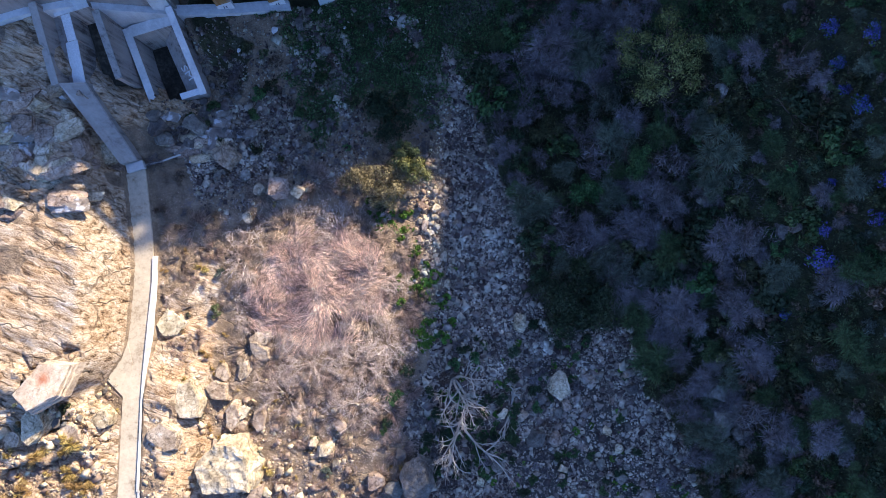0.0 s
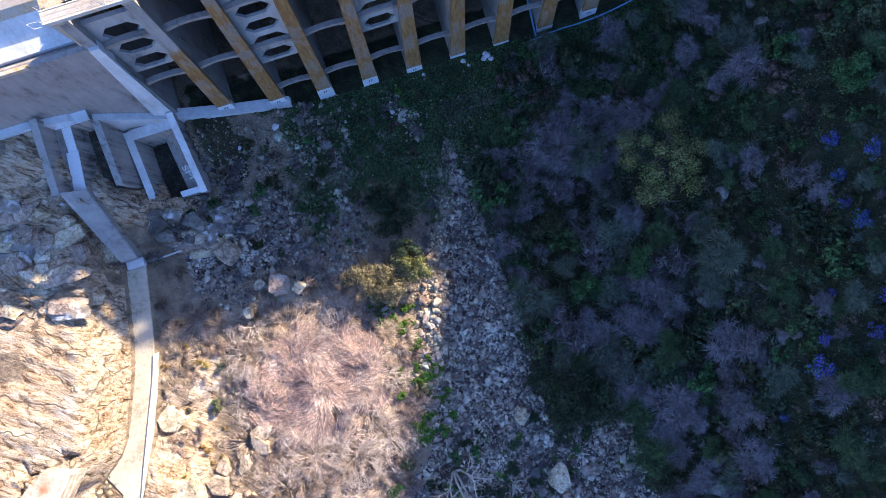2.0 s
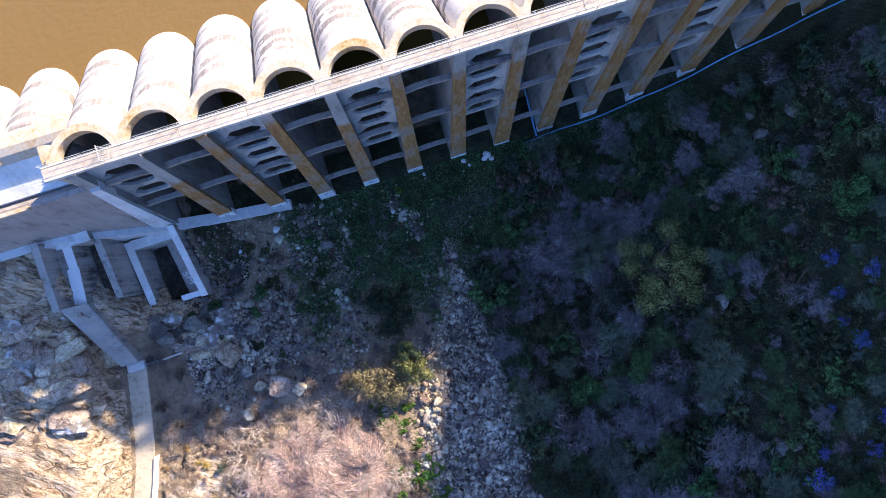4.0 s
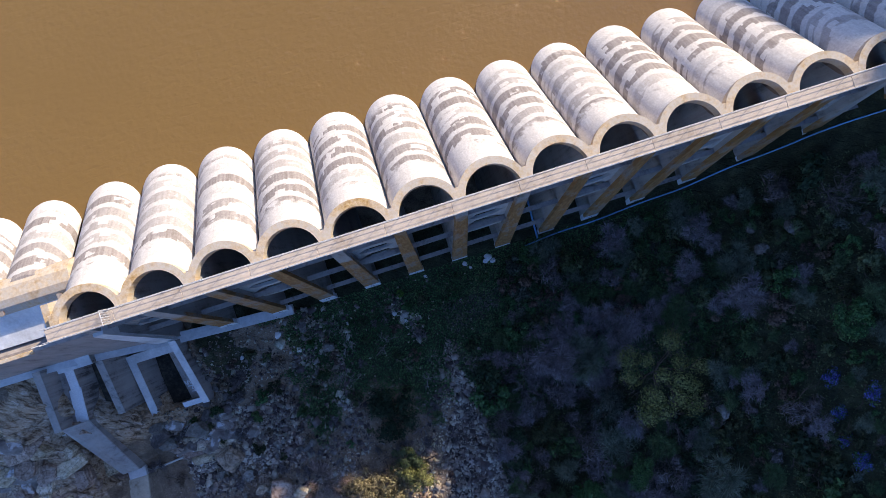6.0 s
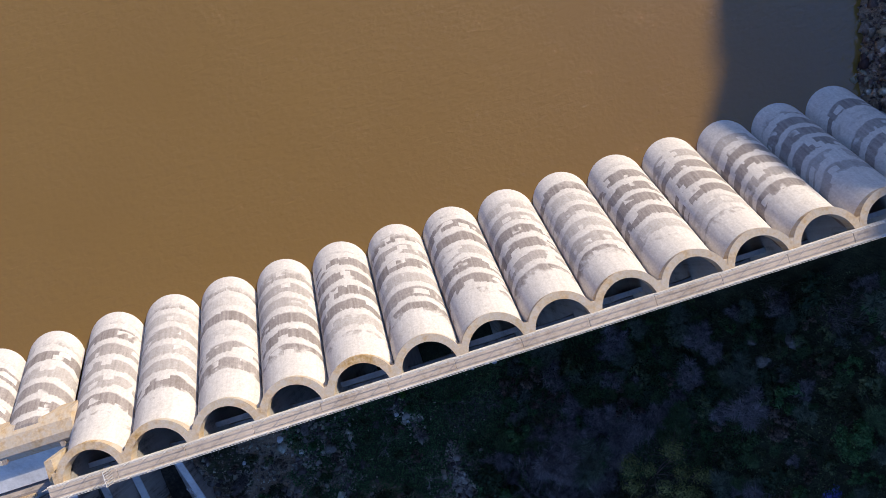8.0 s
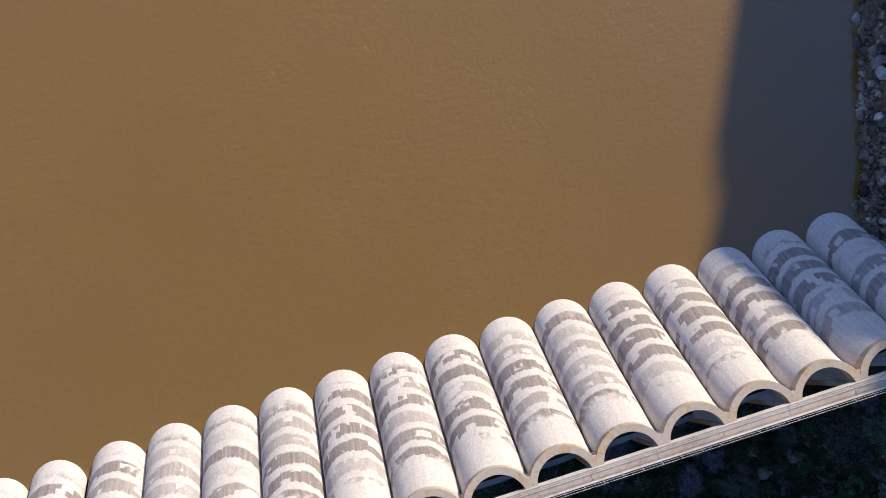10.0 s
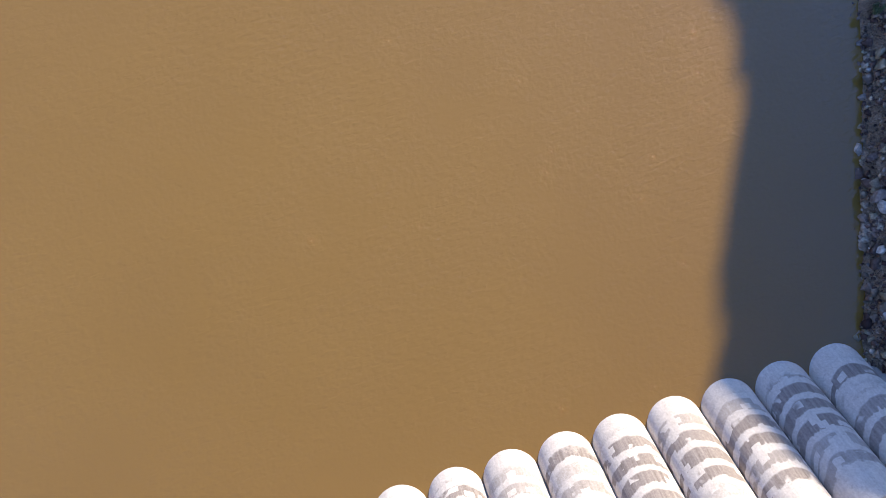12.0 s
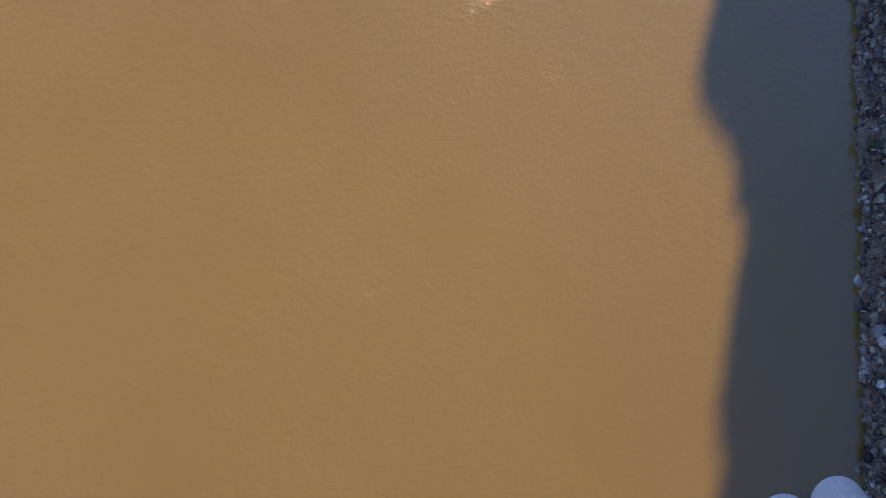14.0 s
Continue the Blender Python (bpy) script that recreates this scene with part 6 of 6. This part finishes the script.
for i in range(120):
    a, o = 2.39996 * i, math.sqrt((i + 0.5) / 120)
    x, y = -37.8 + 11.5 * o * math.cos(a) + random.gauss(0, 0.5), -51.8 + 9.2 * o * math.sin(a) + random.gauss(0, 0.5)
    turn = a + 2.6 * (float(vnoise(np.array([x / 4.0]), np.array([y / 4.0]), 91)[0]) - 0.5) * 2 + random.gauss(0, 0.22)
    ob = new("dead_brush", locks[i % 5])
    k = random.uniform(0.6, 1.2)
    x, y = x - 1.5 * k * math.cos(turn), y - 1.5 * k * math.sin(turn)
    ob.matrix_world = Matrix.LocRotScale((x, y, ground_z(x, y) + 0.1 + 0.7 * (1 - o)), Euler((0, random.uniform(-0.12, 0.12), turn)), (k, k * random.uniform(0.9, 1.5), k * 0.9))
    tagged(ob, "combed-down lock of pinkish dead stems", "shrub", "dead brush")
random.seed(43)
for i, (x, y, s) in enumerate(((-35.5, -65.0, 3.4), (-42.3, -63.0, 3.2), (-48.0, -67.0, 3.0), (-37.5, -71.5, 3.2), (-30.0, -63.5, 2.8), (-27.5, -53.0, 2.6), (-31.5, -44.5, 2.6), (-47.0, -44.0, 2.8), (-44.5, -56.5, 2.4), (-33.0, -57.5, 2.6))):
    t = bare(510 + i, s * 1.15, 1.3, 15, PALE_TWIG, "fallen_thicket", "pale leafless thicket with long splayed branches", "shrub", "pale thickets", 3, 5, 0.05, 0.055, 0.5)
    t.location = (x, y, ground_z(x, y))
# sunlit scrub
n = 0
for _ in range(2200):
    x, y = random.uniform(-62, -22), random.uniform(-92, -34)
    if x < float(path_x(y)) + 2.6 or x > np.interp(y, [-92, -75, -60, -45, -34], [-36, -30, -22, -22, -28]):
        continue
    if ((x + 37.8) / 10.5) ** 2 + ((y + 51.8) / 8.5) ** 2 < 1:
        continue
    core = ((x + 37) / 15) ** 2 + ((y + 56) / 19) ** 2 < 1
    s = random.uniform(0.7, 1.4) if core else random.uniform(0.5, 1.2)
    if not free(x, y, (1.9 if core else 2.4) * s):
        continue
    k = pickk({"fan": 4, "pale": 6, "brown": 0.6}) if core else pickk({"pale": 5, "twig": 1, "sage": 0.7, "brown": 2, "gold": 3, "olive": 0.4, "fan": 4})
    plant(k, x, y, s, 1.0)
    n += 1
# band of green plants where the scrub meets the gravel
for _ in range(85):
    y = random.uniform(-66, -40)
    plant("bright", np.interp(y, [-66, -55, -40], [-22, -21, -24]) + random.gauss(0, 2.0), y, random.uniform(0.4, 1.1))
for _ in range(260):
    x, y = random.uniform(-30, 11), random.uniform(-104, -70)
    if float(fbm(np.array([x / 7]), np.array([y / 7]), 3, 83)[0]) > 0.46:
        plant(pickk({"bright": 4, "green": 3, "deep": 2, "haze": 2, "plume": 0.6}), x, y, random.uniform(0.3, 0.8), 0.7)
for _ in range(150):
    x, y = random.gauss(-19, 6.5), random.gauss(-80, 8)
    if y > -64 or x > 4:
        continue
    plant(pickk({"bright": 2, "green": 4, "deep": 3, "haze": 3, "brown": 1}), x, y, random.uniform(0.4, 1.0), 0.7)
# shaded slope by the outlet works, and the turf at the foot of the dam
for _ in range(170):
    x, y = random.uniform(-58, -10), random.uniform(-36, -12)
    s = random.uniform(0.5, 1.1)
    if y > -19 and x < -44 or not free(x, y, 2.4 * s):
        continue
    plant(pickk({"haze": 4, "twig": 2, "brown": 3, "olive": 1.5, "green": 1}), x, y, s)
for _ in range(70):
    x, y = random.uniform(-24, 30), random.uniform(-30, -10)
    s = random.uniform(0.4, 0.9)
    if not free(x, y, 2.6 * s) or abs(x + 7) < 2.5 and y < -15:
        continue
    plant(pickk({"twig": 3, "green": 3, "olive": 2, "bright": 0.5}), x, y, s)
# left bank ledges: dry grass and low shrubs in the clefts
for _ in range(40):
    y = random.uniform(-92, -54)
    x = float(path_x(y)) - random.uniform(2, 22)
    plant(pickk({"gold": 4, "sage": 3, "brown": 2, "olive": 1}), x, y, random.uniform(0.35, 0.8))
for _ in range(110):
    plant("gold", random.uniform(-98, -77), random.uniform(-84, -61), random.uniform(0.9, 1.7))
# bank above the water
for _ in range(130):
    y = random.uniform(8, 100)
    x = 55.0 + 0.31 * y + random.uniform(0, 9)
    plant(pickk({"twig": 3, "brown": 4, "olive": 2, "green": 1}), x, y, random.uniform(0.3, 0.75))
for o in KEPT - USED:
    for c in list(o.children):
        bpy.data.objects.remove(c)
    bpy.data.objects.remove(o)


def litter(name, label, category, count, area, material, size, keep, flat=True, tall=0.3, slim=0.5):
    """Loose low growth over the ground, too fine to count."""
    xs, ys = rng.uniform(area[0], area[1], count * 3), rng.uniform(area[2], area[3], count * 3)
    z, rock, grav, turf = land(xs, ys)
    sel = np.nonzero(keep(xs, ys, rock, grav, turf))[0][:count]
    p = np.stack([xs[sel], ys[sel], z[sel] + size * 0.4 + rng.uniform(0, 1, len(sel)) ** 2 * tall], -1)
    v, f = leaf_quads(rng, p, np.tile([0, 0, 1.0] if flat else [0.2, 0.1, 0.4], (len(p), 1)), size, slim)
    tagged(new(name, raw_mesh(name, v, f, material)), label, category, kind="stuff")


litter("undergrowth", "low dark growth of weeds and twigs between the shrubs", "undergrowth", 80000, (-6, 70, -120, -9), OLIVE, 0.17, lambda x, y, r, g, t: (g < 0.3), False, 0.9)
litter("fallen_twigs", "tangle of grey-lilac twigs on the thicket floor", "undergrowth", 30000, (-6, 30, -74, -14), LILAC, 0.30, lambda x, y, r, g, t: (g < 0.3) & (fbm(x / 5, y / 5, 3, 15) > 0.47), False, 1.2, 0.08)
litter("grass", "short green grass below the dam", "grass", 60000, (-34, 36, -34, -8.0), GREEN, 0.14, lambda x, y, r, g, t: (t > 0.3) & (g < 0.4))
litter("leaf_litter", "dry fallen twigs and leaves on the sunlit slope", "leaf litter", 16000, (-66, -22, -96, -30), STRAW, 0.09, lambda x, y, r, g, t: (g < 0.5) & (x > path_x(y) + 2.2))
litter("bank_litter", "brown dry litter and low weeds on the bank above the water", "leaf litter", 42000, (56, 92, 5, 108), BROWN, 0.13, lambda x, y, r, g, t: (x > 54.6 + 0.31 * y) & (x < 67 + 0.31 * y), False, 0.35)
chunk_data = stone_mesh(99, CONC_LIGHT)
# pale scraps on the ground below the buttresses; the first three stand in for a crumpled white sheet
for x, y, s in ((3.6, -9.0, 0.75), (4.2, -9.7, 0.6), (3.0, -9.4, 0.5), (-0.3, -8.9, 0.5), (0.4, -9.7, 0.35), (-7.0, -9.0, 0.4), (-12.2, -15.0, 0.4), (-31.8, -10.8, 0.7), (-50.8, -26.2, 0.6), (-50.0, -26.9, 0.5), (-13.6, -13.2, 0.5), (-21.3, -12.5, 0.35), (-38.0, -12.5, 0.4)):
    put_stone("pale_scrap", chunk_data, x, y, s, "pale broken scrap on the ground", "concrete rubble", 0.2, 0.5)
